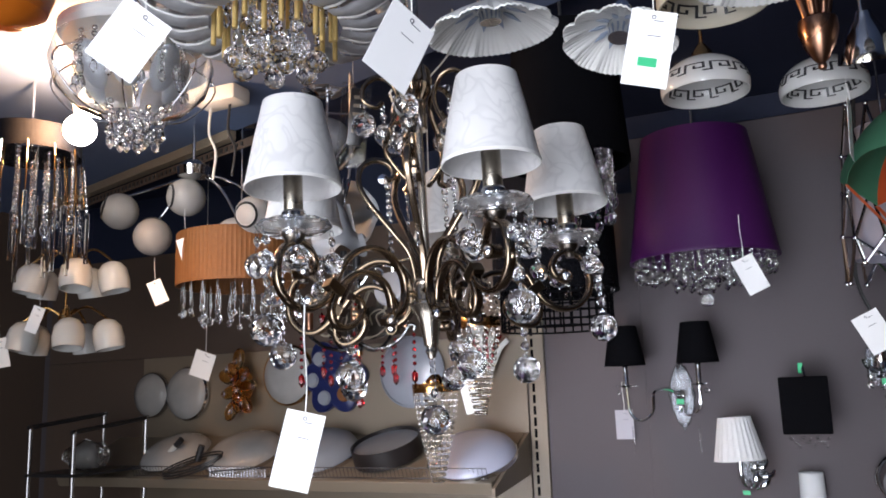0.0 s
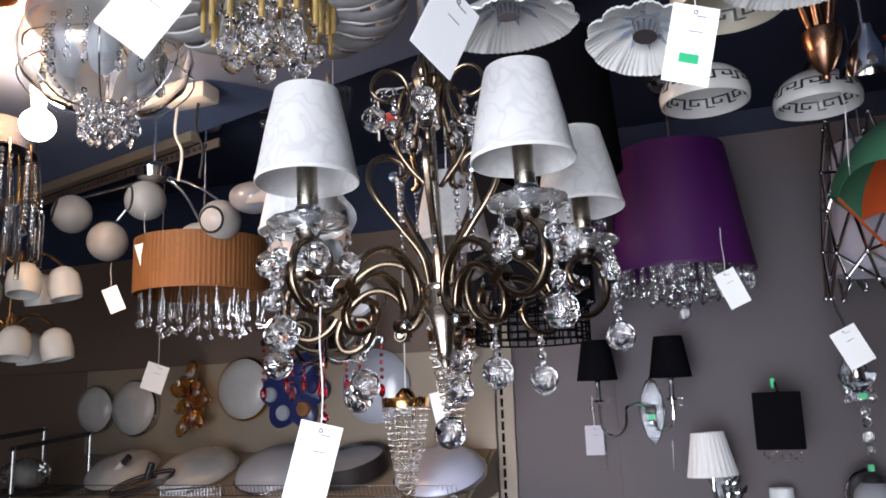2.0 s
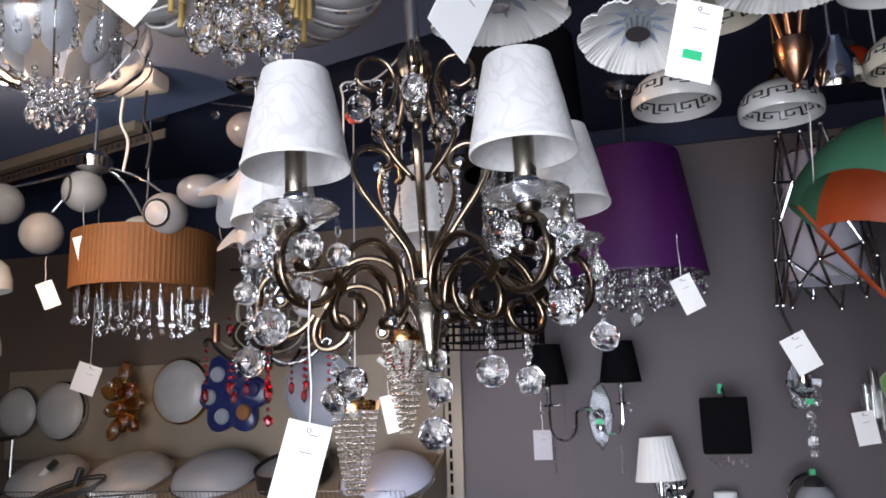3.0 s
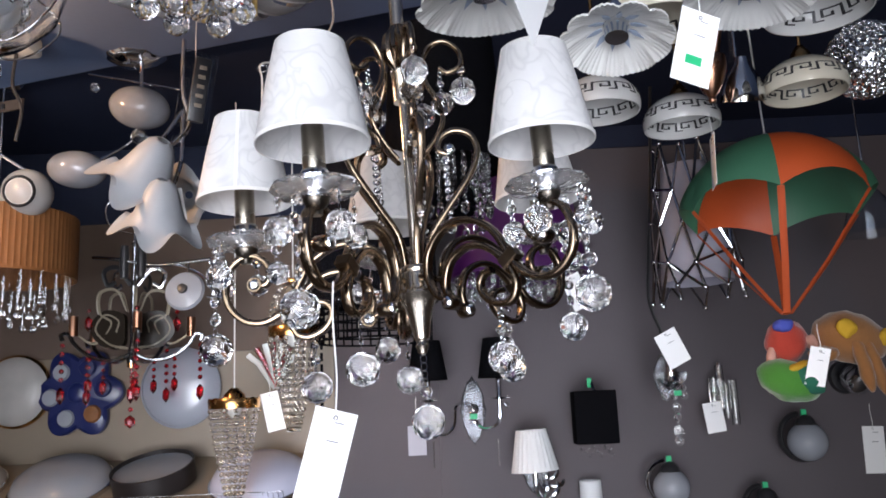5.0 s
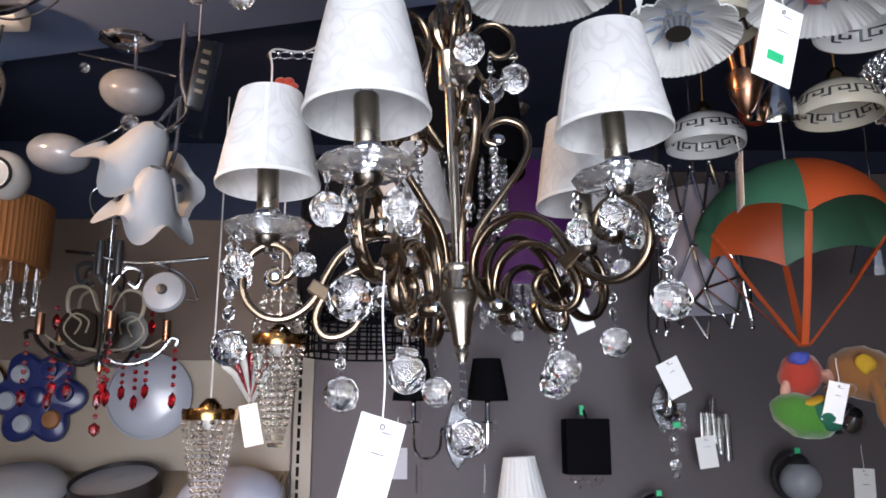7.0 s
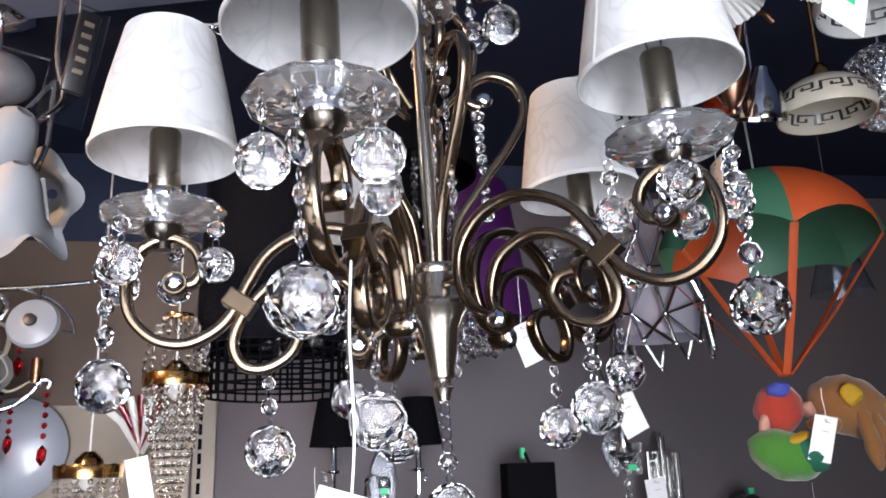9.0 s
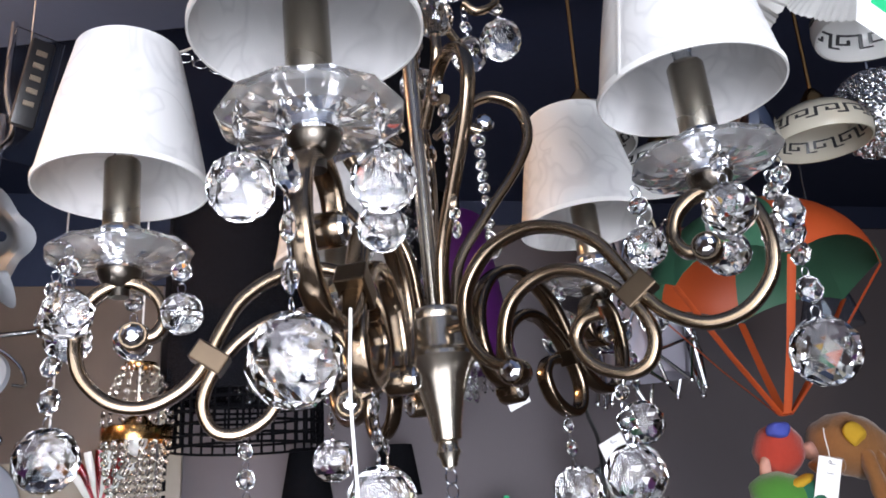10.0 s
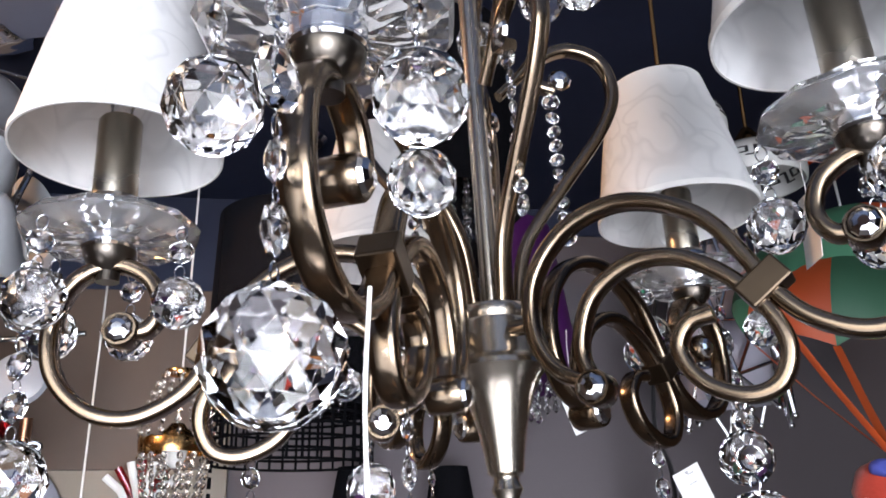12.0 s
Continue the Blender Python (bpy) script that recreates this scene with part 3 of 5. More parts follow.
def shell_lamp(loc, r, tilt=(0, 0)):
    """A ruffled, ribbed, scalloped glass shade, open below."""
    lamp = thing("scalloped_lamp", loc, "white ribbed scalloped glass ceiling lamp", "ceiling lamp", "scalloped glass lamps")
    lamp.matrix_basis = pose(*loc, tilt[0], tilt[1], RNG.uniform(0, 30))

    def ruffle(a, rr, z):
        k = (rr / r) ** 3
        lobe = abs(math.cos(5.5 * a)) ** 0.6
        return rr * (1 + 0.09 * k * (lobe - 0.5)), z + k * (0.0011 * math.cos(66 * a) + 0.004 * (lobe - 0.5))
    rise = lambda s: 0.46 * r * (1 - s ** 1.7)
    pr = [(r * s, rise(s)) for s in (1.0, 0.95, 0.88, 0.79, 0.69, 0.58, 0.46, 0.34, 0.24)]
    inner = [(x - 0.0005, z - 0.003) for x, z in pr[::-1]]
    p = pr + inner
    part("glass_shade", lathe(p + [p[0]], 264, wave=ruffle), OPAL, lamp)
    bm = bmesh.new()
    for i in range(10):
        a = 2 * math.pi * i / 10
        q = Matrix.Rotation(a, 4, "Z")
        z = lambda s: rise(s) - 0.0075
        vs = [bm.verts.new(q @ Vector((r * s, w * r, z(s)))) for s, w in ((0.26, 0.03), (0.38, 0.055), (0.56, 0.0), (0.38, -0.055), (0.26, -0.03))]
        up = [bm.verts.new(v.co + Vector((0, 0, 0.0015))) for v in vs]
        bm.faces.new(vs), bm.faces.new(up[::-1])
        for j in range(5):
            bm.faces.new((vs[j], up[j], up[(j + 1) % 5], vs[(j + 1) % 5]))
    part("petal_pattern", bm, PETAL, lamp, "dark blue-grey petal pattern inside the glass", smooth=False)
    h = 0.46 * r
    part("holder", lathe([(0.0005, h - 0.03), (0.017, h - 0.03), (0.019, h + 0.01), (0.010, h + 0.03), (0.0005, h + 0.03)], 24), CHROME, lamp)
    cord(lamp, h + 0.03, CEIL - loc[2], 0.006, CHROME)
    return lamp


PETAL = material("blue_grey_print", (0.26, 0.31, 0.40), 0.4, var=0.2, bump=0)
shell_lamp((-0.410, 1.10, 2.290), 0.098, (4, -3))
shell_lamp((-0.222, 1.12, 2.240), 0.080, (-12, 8))
shell_lamp((-0.030, 1.11, 2.285), 0.090, (3, 4))


def strand_ring(parent, r, z0, z1, n, br, inner=0.0, name="crystal_fringe", mat=CRYSTAL):
    spots = []
    for i in range(n):
        a = 2 * math.pi * i / n + RNG.uniform(-0.05, 0.05)
        rr = r if not inner else RNG.uniform(inner, r)
        spots += strand(rr * math.cos(a), rr * math.sin(a), z0, z1 + RNG.uniform(0, 0.25) * (z0 - z1), br, RNG)
    return tagged(place(name, bead_mesh(name, spots, mat), parent), "strands of clear crystal beads", kind="stuff")


def drum_lamp(loc, r0, r1, h, mat, label, tall_fringe, pleats=0, fringe_n=40, bead=0.006, rods=False):
    """A drum shade with its rim at loc, crystals hanging inside and below."""
    lamp = thing("drum_pendant", loc, label, "pendant lamp", "drum shade pendants")
    wav = (lambda a, r, z: (r * (1 + 0.006 * math.cos(pleats * a)), z)) if pleats else None
    part("shade", shell([(r0, 0), (r0 + (r1 - r0) * 0.5, h / 2), (r1, h)], 0.0015, seg=max(64, pleats * 2), wave=wav), mat, lamp)
    part("rim", lathe([(r0 + 0.001, -0.002), (r0 + 0.001, 0.006), (r0 - 0.003, 0.006), (r0 - 0.003, -0.002), (r0 + 0.001, -0.002)], 64), mat, lamp)
    part("top_plate", lathe([(0.0005, h - 0.004), (r1 - 0.002, h - 0.004), (r1 - 0.002, h - 0.001), (0.0005, h - 0.001)], 48), CHROME, lamp)
    if rods:
        # clear glass rods, each with a cut ball at its end
        spots = []
        for i in range(fringe_n):
            a, q = 2 * math.pi * i / fringe_n, r0 * (0.90 if i % 2 else 0.62)
            x, y, z = q * math.cos(a), q * math.sin(a), RNG.uniform(-0.012, 0.012) + (0.0 if i % 2 else -0.022)
            spots += [(x, y, z - 0.035, 0.0045, 11), (x, y, z - 0.092, 0.0100, 1.1)]
        tagged(place("rod_fringe", bead_mesh("rod_fringe", spots, CRYSTAL), lamp), "clear glass rods with cut balls", kind="stuff")
    else:
        strand_ring(lamp, r0 * 0.92, 0.02, -tall_fringe * 0.5, fringe_n, bead)
        strand_ring(lamp, r0 * 0.7, 0.06, -tall_fringe, fringe_n, bead, r0 * 0.15)
    cord(lamp, h, CEIL + 0.03 - loc[2], 0.004)
    canopy(lamp, CEIL + 0.03 - loc[2])
    return lamp


purple = drum_lamp((-0.285, 2.40, 2.098), 0.205, 0.150, 0.36, PURPLE, "purple satin drum pendant with hanging crystals", 0.07)
crystal_string(purple, 0, 0, -0.06, [("loop", 0.004), ("bead", 0.012), ("loop", 0.004), ("ball", 0.018)])
orange = drum_lamp((-1.70, 2.12, 2.115), 0.205, 0.205, 0.165, ORANGE_CLOTH, "orange thread drum pendant with a crystal fringe", 0.13, 90, 44, 0.0065, True)
black_drum = drum_lamp((-0.715, 2.36, 2.035), 0.188, 0.180, 0.42, BLACK_SHEER, "black sheer drum pendant with a woven lattice rim", 0.0, 0, 12, 0.005)
for z in (-0.11, -0.09, -0.065, -0.04, -0.015, 0.01):
    part("ring_wire", rod([(0.166 * math.cos(a), 0.166 * math.sin(a), z) for a in [2 * math.pi * i / 48 for i in range(49)]], 0.0032, seg=6), BLACK_CLOTH, black_drum, "black woven ring")
upright_me = mesh_of("weave_bar", rod([(0.166, 0, -0.11), (0.166, 0, 0.01)], 0.0030, seg=6), BLACK_CLOTH)
for i in range(36):
    place("weave_bar", upright_me, black_drum, pose(0, 0, 0, 0, 0, i * 10))


tier = thing("bead_strand_lamp", (-0.483, 1.758, 2.10), "black tiered pendant hung with long strands of crystal beads", "pendant lamp")
part("core", shell([(0.070, 0.05), (0.075, 0.38)], 0.003, seg=32), BLACK_CLOTH, tier, "black cloth core")
part("upper_shade", shell([(0.138, 0.150), (0.138, 0.162), (0.128, 0.30), (0.118, 0.46)], 0.002, seg=48), BLACK_CLOTH, tier, "wide black cloth upper shade")
for rr, z in ((0.095, 0.30), (0.075, 0.38)):
    part("tier_ring", lathe([(rr, z), (rr + 0.003, z + 0.006), (rr, z + 0.012), (rr - 0.02, z + 0.006), (rr, z)], 40), DARK_PLASTIC, tier)
strand_ring(tier, 0.095, 0.30, 0.02, 22, 0.0068)
strand_ring(tier, 0.078, 0.38, 0.06, 18, 0.0062)
cord(tier, 0.38, CEIL - 2.10, 0.004, DARK_PLASTIC)


def copper_pendant(loc):
    lamp = thing("copper_lamp", loc, "copper lamp body with curved arms, hanging point down", "pendant lamp")
    part("bowl", lathe([(0.0005, 0.0), (0.006, 0.001), (0.008, 0.006), (0.006, 0.012), (0.014, 0.020), (0.027, 0.045), (0.034, 0.072), (0.033, 0.092), (0.026, 0.098), (0.0005, 0.098)], 36), COPPER, lamp)
    for i in range(6):
        q = pose(0, 0, 0, 0, 0, i * 60 + 10)
        part("arm", rod(curve([(0.016, 0.095), (0.024, 0.13), (0.034, 0.17), (0.05, 0.20), (0.09, 0.205), (0.11, 0.19)]), 0.0065, seg=10), COPPER, lamp, "", q)
    cord(lamp, 0.098, CEIL - loc[2], 0.008, COPPER)


copper_pendant((0.050, 1.545, 2.295))


def cone_spot(loc, m, mat_out, label):
    lamp = thing("cone_spotlight", loc, label, "spotlight")
    pr = [(0.050, 0), (0.047, 0.02), (0.035, 0.05), (0.018, 0.075), (0.013, 0.09)]
    part("cone", shell(pr, 0.002, seg=32), mat_out, lamp, "", m)
    part("bulb", ball(0.018, 16, 10, T(0, 0, 0.035)), OPAL, lamp, "", m)
    cord(lamp, 0.07, CEIL - loc[2], 0.004)


cone_spot((0.125, 1.60, 2.315), pose(0, 0, 0, 20, 0, 0), CHROME, "small chrome cone spotlight facing down")


# ---- toy parachute lamp ----
def gore(i, n, R, H):
    bm = bmesh.new()
    a0, a1 = 2 * math.pi * i / n, 2 * math.pi * (i + 1) / n
    rows, cols = 10, 8
    grid = []
    for k in range(rows + 1):
        s = k / rows
        row = []
        for j in range(cols + 1):
            u = j / cols
            a = a0 + (a1 - a0) * u
            th = s * radians(88)
            rise = 0.032 * (s ** 5) * 4 * u * (1 - u)
            r = R * math.sin(th) * (1 + 0.03 * 4 * u * (1 - u) * s)
            row.append(bm.verts.new((r * math.cos(a), r * math.sin(a), H * math.cos(th) + rise)))
        grid.append(row)
    for k in range(rows):
        for j in range(cols):
            vs = [grid[k][j], grid[k + 1][j], grid[k + 1][j + 1], grid[k][j + 1]]
            bm.faces.new(vs)
    bmesh.ops.remove_doubles(bm, verts=bm.verts, dist=0.0004)
    bmesh.ops.solidify(bm, geom=bm.faces[:], thickness=0.0012)
    return bm


PARA = (0.283, 1.880, 2.134)
para = thing("parachute_lamp", PARA, "green and orange nylon parachute lamp with strap cords", "children's lamp", rz=-108)
para.matrix_basis = pose(*PARA, -4.5, 0, 0) @ pose(0, 0, 0, 0, 0, -108)
NG = 6
for i in range(NG):
    is_green = i in (1, 2, 4, 5)
    part("gore", gore(i, NG, 0.212, 0.190), NYLON_GREEN if is_green else NYLON_ORANGE, para, "green nylon panel" if is_green else "orange nylon panel")
    a = 2 * math.pi * i / NG
    e = Vector((0.212 * math.cos(a), 0.212 * math.sin(a), 0.006))
    part("strap", rod([e, e * 0.5 + Vector((0.005, -0.006, -0.13)), Vector((0.011 + 0.012 * math.cos(a), -0.013 + 0.012 * math.sin(a), -0.232))], 0.0012, 0.0075, (-math.sin(a), math.cos(a), 0), 6), NYLON_ORANGE, para, "orange strap")
part("cap", lathe([(0.0005, 0.190), (0.02, 0.189), (0.017, 0.200), (0.006, 0.206), (0.0005, 0.206)], 20), OPAL, para)
cord(para, 0.20, CEIL - PARA[2], 0.0025, OPAL)


def toy(name, loc, lumps, label):
    """A soft toy as one plain mesh of rounded lumps: (material index, place, radii, turn)."""
    bm = bmesh.new()
    mats = []
    for mat, p, s, turn in lumps:
        n0 = len(bm.faces)
        ball(1.0, 20, 14, pose(*p, *turn) @ S(*s), bm)
        if mat not in mats:
            mats.append(mat)
        bm.faces.ensure_lookup_table()
        for f in bm.faces[n0:]:
            f.material_index = mats.index(mat)
    for v in bm.verts:
        # stuffed cloth is lumpy
        v.co += noise.noise_vector(v.co * 38 + Vector(loc) * 9) * 0.0065
    ob = part(name, bm, mats, None, label, T(*loc))
    return tagged(ob, label, "soft toy", "toys under the parachute")


toy("soft_toy", (0.285, 1.925, 1.845), [(PLUSH_RED, (0, 0, 0), (0.046, 0.042, 0.052), (0, 15, 0)), (PLUSH_BLUE, (-0.014, -0.03, 0.034), (0.024, 0.018, 0.016), (0, 0, 0)),
                                          (PLUSH_PINK, (0.052, -0.02, -0.004), (0.018, 0.016, 0.016), (0, 0, 0)), (PLUSH_PINK, (-0.044, -0.01, -0.04), (0.010, 0.012, 0.034), (0, 18, 0))], "red and blue plush toy figure")
toy("soft_toy", (0.275, 1.905, 1.755), [(PLUSH_GREEN, (0, 0, 0), (0.072, 0.056, 0.046), (0, 20, 0)), (PLUSH_DARK_GREEN, (0.028, -0.032, 0.0), (0.042, 0.032, 0.028), (0, 40, 0)), (PLUSH_YELLOW, (0, -0.034, 0.026), (0.034, 0.018, 0.010), (0, -18, 0))], "green plush toy with a dark green patch")
toy("soft_toy", (0.420, 1.900, 1.845), [(PLUSH_BROWN, (0, 0, 0), (0.085, 0.060, 0.058), (0, 18, 0)), (PLUSH_YELLOW, (-0.028, -0.056, 0.020), (0.022, 0.012, 0.024), (0, 0, 0)), (PLUSH_YELLOW, (0.060, -0.040, -0.004), (0.016, 0.02, 0.02), (0, 0, 0)),
                                          (PLUSH_BROWN, (0.0, -0.05, -0.064), (0.016, 0.016, 0.062), (0, -12, 0)), (PLUSH_BROWN, (0.028, -0.05, -0.070), (0.014, 0.014, 0.062), (0, -14, 0)), (PLUSH_BROWN, (-0.07, -0.02, -0.035), (0.032, 0.03, 0.018), (0, 0, 0))], "brown plush toy with yellow spots")


# ---- wire cage lamp ----
cage = thing("wire_lamp", (0.190, 2.24, 1.995), "chrome crossed-wire lamp round a pale lilac inner shade", "pendant lamp")
LILAC_CLOTH = material("pale_lilac_cloth", (0.34, 0.33, 0.39), 0.75, var=0.06, scale=60, bump=0.1, through_light=0.3)
part("inner_shade", shell([(0.098, 0.04), (0.088, 0.2), (0.070, 0.37)], 0.002, seg=40), LILAC_CLOTH, cage, "pale lilac cloth inner shade")
tips = []
crng = random.Random(21)
levels = []
for z, r, n0 in ((0.0, 0.124, 11), (0.10, 0.120, 9), (0.20, 0.110, 9), (0.30, 0.100, 9), (0.41, 0.088, 9)):
    levels.append([Vector((r * math.cos(a), r * math.sin(a), z + crng.uniform(-0.022, 0.022))) for a in [2 * math.pi * (k + 0.5 * (len(levels) % 2) + crng.uniform(-0.22, 0.22)) / n0 for k in range(n0)]])
for lo_, hi_ in zip(levels, levels[1:]):
    for p in lo_:
        for q in sorted(hi_, key=lambda v: (v - p).length)[:2]:
            part("wire", rod([p, q], 0.0042, seg=6), CHROME, cage)
for row in levels[1:4]:
    for k in range(0, len(row), 2):
        part("wire", rod([row[k], row[(k + 1) % len(row)]], 0.0036, seg=6), CHROME, cage)
for row in levels:
    tips += row
tip_me = mesh_of("wire_tip", ball(0.0075, 10, 8), CHROME)
for p in tips:
    place("wire_tip", tip_me, cage, T(*p))
cord(cage, 0.36, CEIL + 0.03 - 1.995, 0.003)


# ---- wall lamps ----
WALL = 2.78


DARK_CHROME = material("ornate_dark_chrome", (0.26, 0.27, 0.29), 0.16, 1.0, 0.3, 60, 0.8, 20)


def chrome_plate(parent, h, w, mat=DARK_CHROME):
    bm = lathe([(0.0005, 0.0), (0.5, 0.0), (0.46, 0.18), (0.3, 0.3), (0.0005, 0.34)], 28, wave=lambda a, r, z: (r * (1 - 0.10 * abs(math.sin(2 * a)) ** 0.8 + 0.04 * math.cos(12 * a)), z))
    part("wall_plate", bm, mat, parent, "ornate chrome wall plate", pose(0, 0, 0, 90, 0, 0) @ S(w, h, w * 0.5))


def cloth_shade(parent, m, r0, r1, h, mat, pleats=0):
    wav = (lambda a, r, z: (r * (1 + 0.02 * math.cos(pleats * a)), z)) if pleats else None
    part("shade", shell([(r0, 0), ((r0 + r1) / 2, h / 2), (r1, h)], 0.0014, seg=max(40, pleats * 4), wave=wav), mat, parent, "", m)


sc = thing("double_sconce", (-0.436, WALL, 1.716), "chrome double wall sconce with two black cloth shades", "wall lamp")
chrome_plate(sc, 0.22, 0.085)
for sx in (-1, 1):
    sy = -0.175
    way = ([(0, -0.02, 0.0), (-0.030, -0.10, 0.022), (-0.056, sy, 0.012), (-0.064, sy, -0.045), (-0.098, sy, -0.072), (-0.134, sy, -0.048), (-0.141, sy, 0.03)] if sx < 0 else
           [(0.006, -0.02, -0.03), (0.025, -0.09, -0.058), (0.055, -0.150, -0.056), (0.078, sy, -0.030), (0.081, sy, 0.03)])
    part("arm", rod(curve(way), 0.0050, seg=8), CHROME, sc)
    part("candle_tube", lathe([(0.0005, 0.03), (0.016, 0.03), (0.010, 0.036), (0.0085, 0.04), (0.0085, 0.115), (0.0005, 0.115)], 16), CHROME, sc, "", T(-0.030 + sx * 0.111, sy, 0))
    part("drip_dish", lathe([(0.0005, 0.03), (0.032, 0.034), (0.032, 0.037), (0.0005, 0.036)], 24), CLEAR, sc, "clear glass drip dish", T(-0.030 + sx * 0.111, sy, 0))
    cloth_shade(sc, T(-0.030 + sx * 0.111, sy, 0.098), 0.064, 0.043, 0.124, BLACK_CLOTH)
    crystal_string(sc, -0.030 + sx * 0.132, sy, 0.028, [("loop", 0.004), ("bead", 0.008)])
    part("glass_rod", rod([(-0.030 + sx * 0.10, sy, -0.09), (-0.030 + sx * 0.10, sy, -0.17)], 0.0024, seg=6), CRYSTAL, sc, "clear hanging glass rod")
crystal_string(sc, 0, -0.045, 0.02, [("bead", 0.02), ("bead", 0.016)])
part("sticker", box(0.022, 0.002, 0.016, 0.0), GREEN_STICKER, sc, "green sticker", T(0.0, -0.050, -0.02), False)

bl = thing("black_sconce", (-0.066, WALL, 1.680), "black square cloth wall lamp with small crystal drops", "wall lamp")
part("shade", box(0.130, 0.090, 0.160, 0.004), BLACK_CLOTH, bl, "", T(0, -0.192, 0))
part("bracket", rod(curve([(0, -0.002, 0.05), (0, -0.08, 0.105), (0, -0.15, 0.115), (0.006, -0.190, 0.079)]), 0.006, seg=8), CHROME, bl)
part("sticker", box(0.014, 0.012, 0.030, 0.003), GREEN_STICKER, bl, "green sticker on the bracket", T(-0.004, -0.165, 0.105), False)
part("wall_plate", box(0.05, 0.012, 0.05, 0.003), DARK_PLASTIC, bl, "", T(0, -0.006, 0.05), False)
spots = []
for i in range(9):
    x = -0.048 + i * 0.0118
    spots += [(x, -0.207, -0.090 - 0.012 * (i % 3), 0.0045, 1.3), (x + 0.004, -0.177, -0.096 - 0.012 * (i % 2), 0.004, 1.2)]
tagged(place("crystal_drops", bead_mesh("crystal_drops", spots, CRYSTAL), bl), "small clear drops", kind="stuff")

ws = thing("white_sconce", (-0.240, WALL, 1.500), "white pleated cloth shade on an ornate chrome wall lamp", "wall lamp")
cloth_shade(ws, pose(-0.018, -0.185, 0.026, 0, -3, 0), 0.072, 0.046, 0.124, WHITE_PLEAT, 26)
chrome_plate(ws, 0.13, 0.085)
part("body", rod(curve([(0.0, -0.01, -0.02), (0.012, -0.07, -0.060), (0.004, -0.14, -0.062), (-0.016, -0.185, -0.03), (-0.018, -0.185, 0.05)]), 0.007, seg=10), CHROME, ws)
for lx, lz, lr, ls in ((0.018, -0.028, 0, 1.0), (0.044, -0.036, 35, 1.0), (0.058, -0.012, 75, 0.9), (0.020, 0.004, -15, 0.8), (0.046, 0.012, 50, 0.8)):
    part("leaf", rod(curve([(0, 0, 0.030), (0.012, -0.006, 0.016), (0.013, -0.010, -0.006), (0.002, -0.006, -0.028)]), 0.0085, 0.004, Y, 8, lambda t: 0.35 + 0.75 * math.sin(math.pi * t)),
         CHROME, ws, "cast chrome leaf", pose(lx - 0.012, -0.150, lz, 0, lr, 0) @ S(ls))
place("crystal_bead", BEAD, ws, T(-0.005, -0.168, -0.045) @ S(0.012))
part("sticker", box(0.02, 0.004, 0.012), GREEN_STICKER, ws, "green sticker", T(-0.008, -0.186, -0.066), False)

wb = thing("small_sconce", (-0.075, WALL, 1.425), "small white cloth wall lamp on the wall", "wall lamp")
cloth_shade(wb, T(0, -0.06, -0.02), 0.036, 0.034, 0.075, WHITE_PLEAT)
part("wall_plate", box(0.05, 0.012, 0.05, 0.003), CHROME, wb, "", T(0, -0.006, 0), False)
part("bracket", rod([(0, -0.004, -0.03), (0, -0.06, -0.03), (0, -0.06, 0.0)], 0.005, seg=8), CHROME, wb)

cr = thing("crystal_cable_lamp", (0.128, 2.44, 1.790), "dark chrome lamp with crystal beads hanging on a black cable", "pendant lamp")
chrome_plate(cr, 0.14, 0.075)
part("cable", rod(curve([(0.03, -0.02, CEIL + 0.03 - 1.79), (0.0, -0.015, 0.55), (-0.03, -0.01, 0.27), (-0.026, -0.015, 0.19), (-0.008, -0.02, 0.13), (0, -0.01, 0.05)]), 0.0050, seg=8), DARK_PLASTIC, cr, "black cable")
part("cup", lathe([(0.0005, -0.03), (0.012, -0.03), (0.042, 0.0), (0.046, 0.018), (0.0005, 0.016)], 24), CLEAR, cr, "", T(0, -0.06, -0.01))
part("lamp_holder", lathe([(0.0005, -0.01), (0.014, -0.01), (0.014, 0.07), (0.008, 0.10), (0.0005, 0.10)], 18), CHROME, cr, "", T(0, -0.06, 0))
for dx in (-0.028, 0.0, 0.028):
    crystal_string(cr, dx, -0.075, -0.02, [("loop", 0.004), ("bead", 0.009), ("bead", 0.011)])
crystal_string(cr, 0.01, -0.05, -0.07, [("loop", 0.004), ("bead", 0.012), ("bead", 0.014), ("loop", 0.005), ("ball", 0.016), ("bead", 0.012)])
part("sticker", box(0.02, 0.004, 0.014), GREEN_STICKER, cr, "green sticker", T(0.004, -0.10, -0.05), False)

cl = thing("glass_sconce", (0.370, WALL, 1.735), "chrome wall lamp with clear glass tubes", "wall lamp")
part("wall_plate", box(0.05, 0.014, 0.10, 0.003), CHROME, cl, "", T(0, -0.007, 0), False)
for dx, z0, z1 in ((-0.03, -0.06, 0.05), (0.0, -0.05, 0.09), (0.03, -0.10, 0.04), (0.012, -0.08, 0.03)):
    part("glass_tube", shell([(0.013, z0), (0.013, z1)], 0.003, seg=14), CLEAR, cl, "", T(dx, -0.06 - abs(dx), 0))
part("bracket", rod([(0, -0.01, 0.02), (0, -0.06, 0.02), (0.0, -0.06, 0.10)], 0.006, seg=8), CHROME, cl)

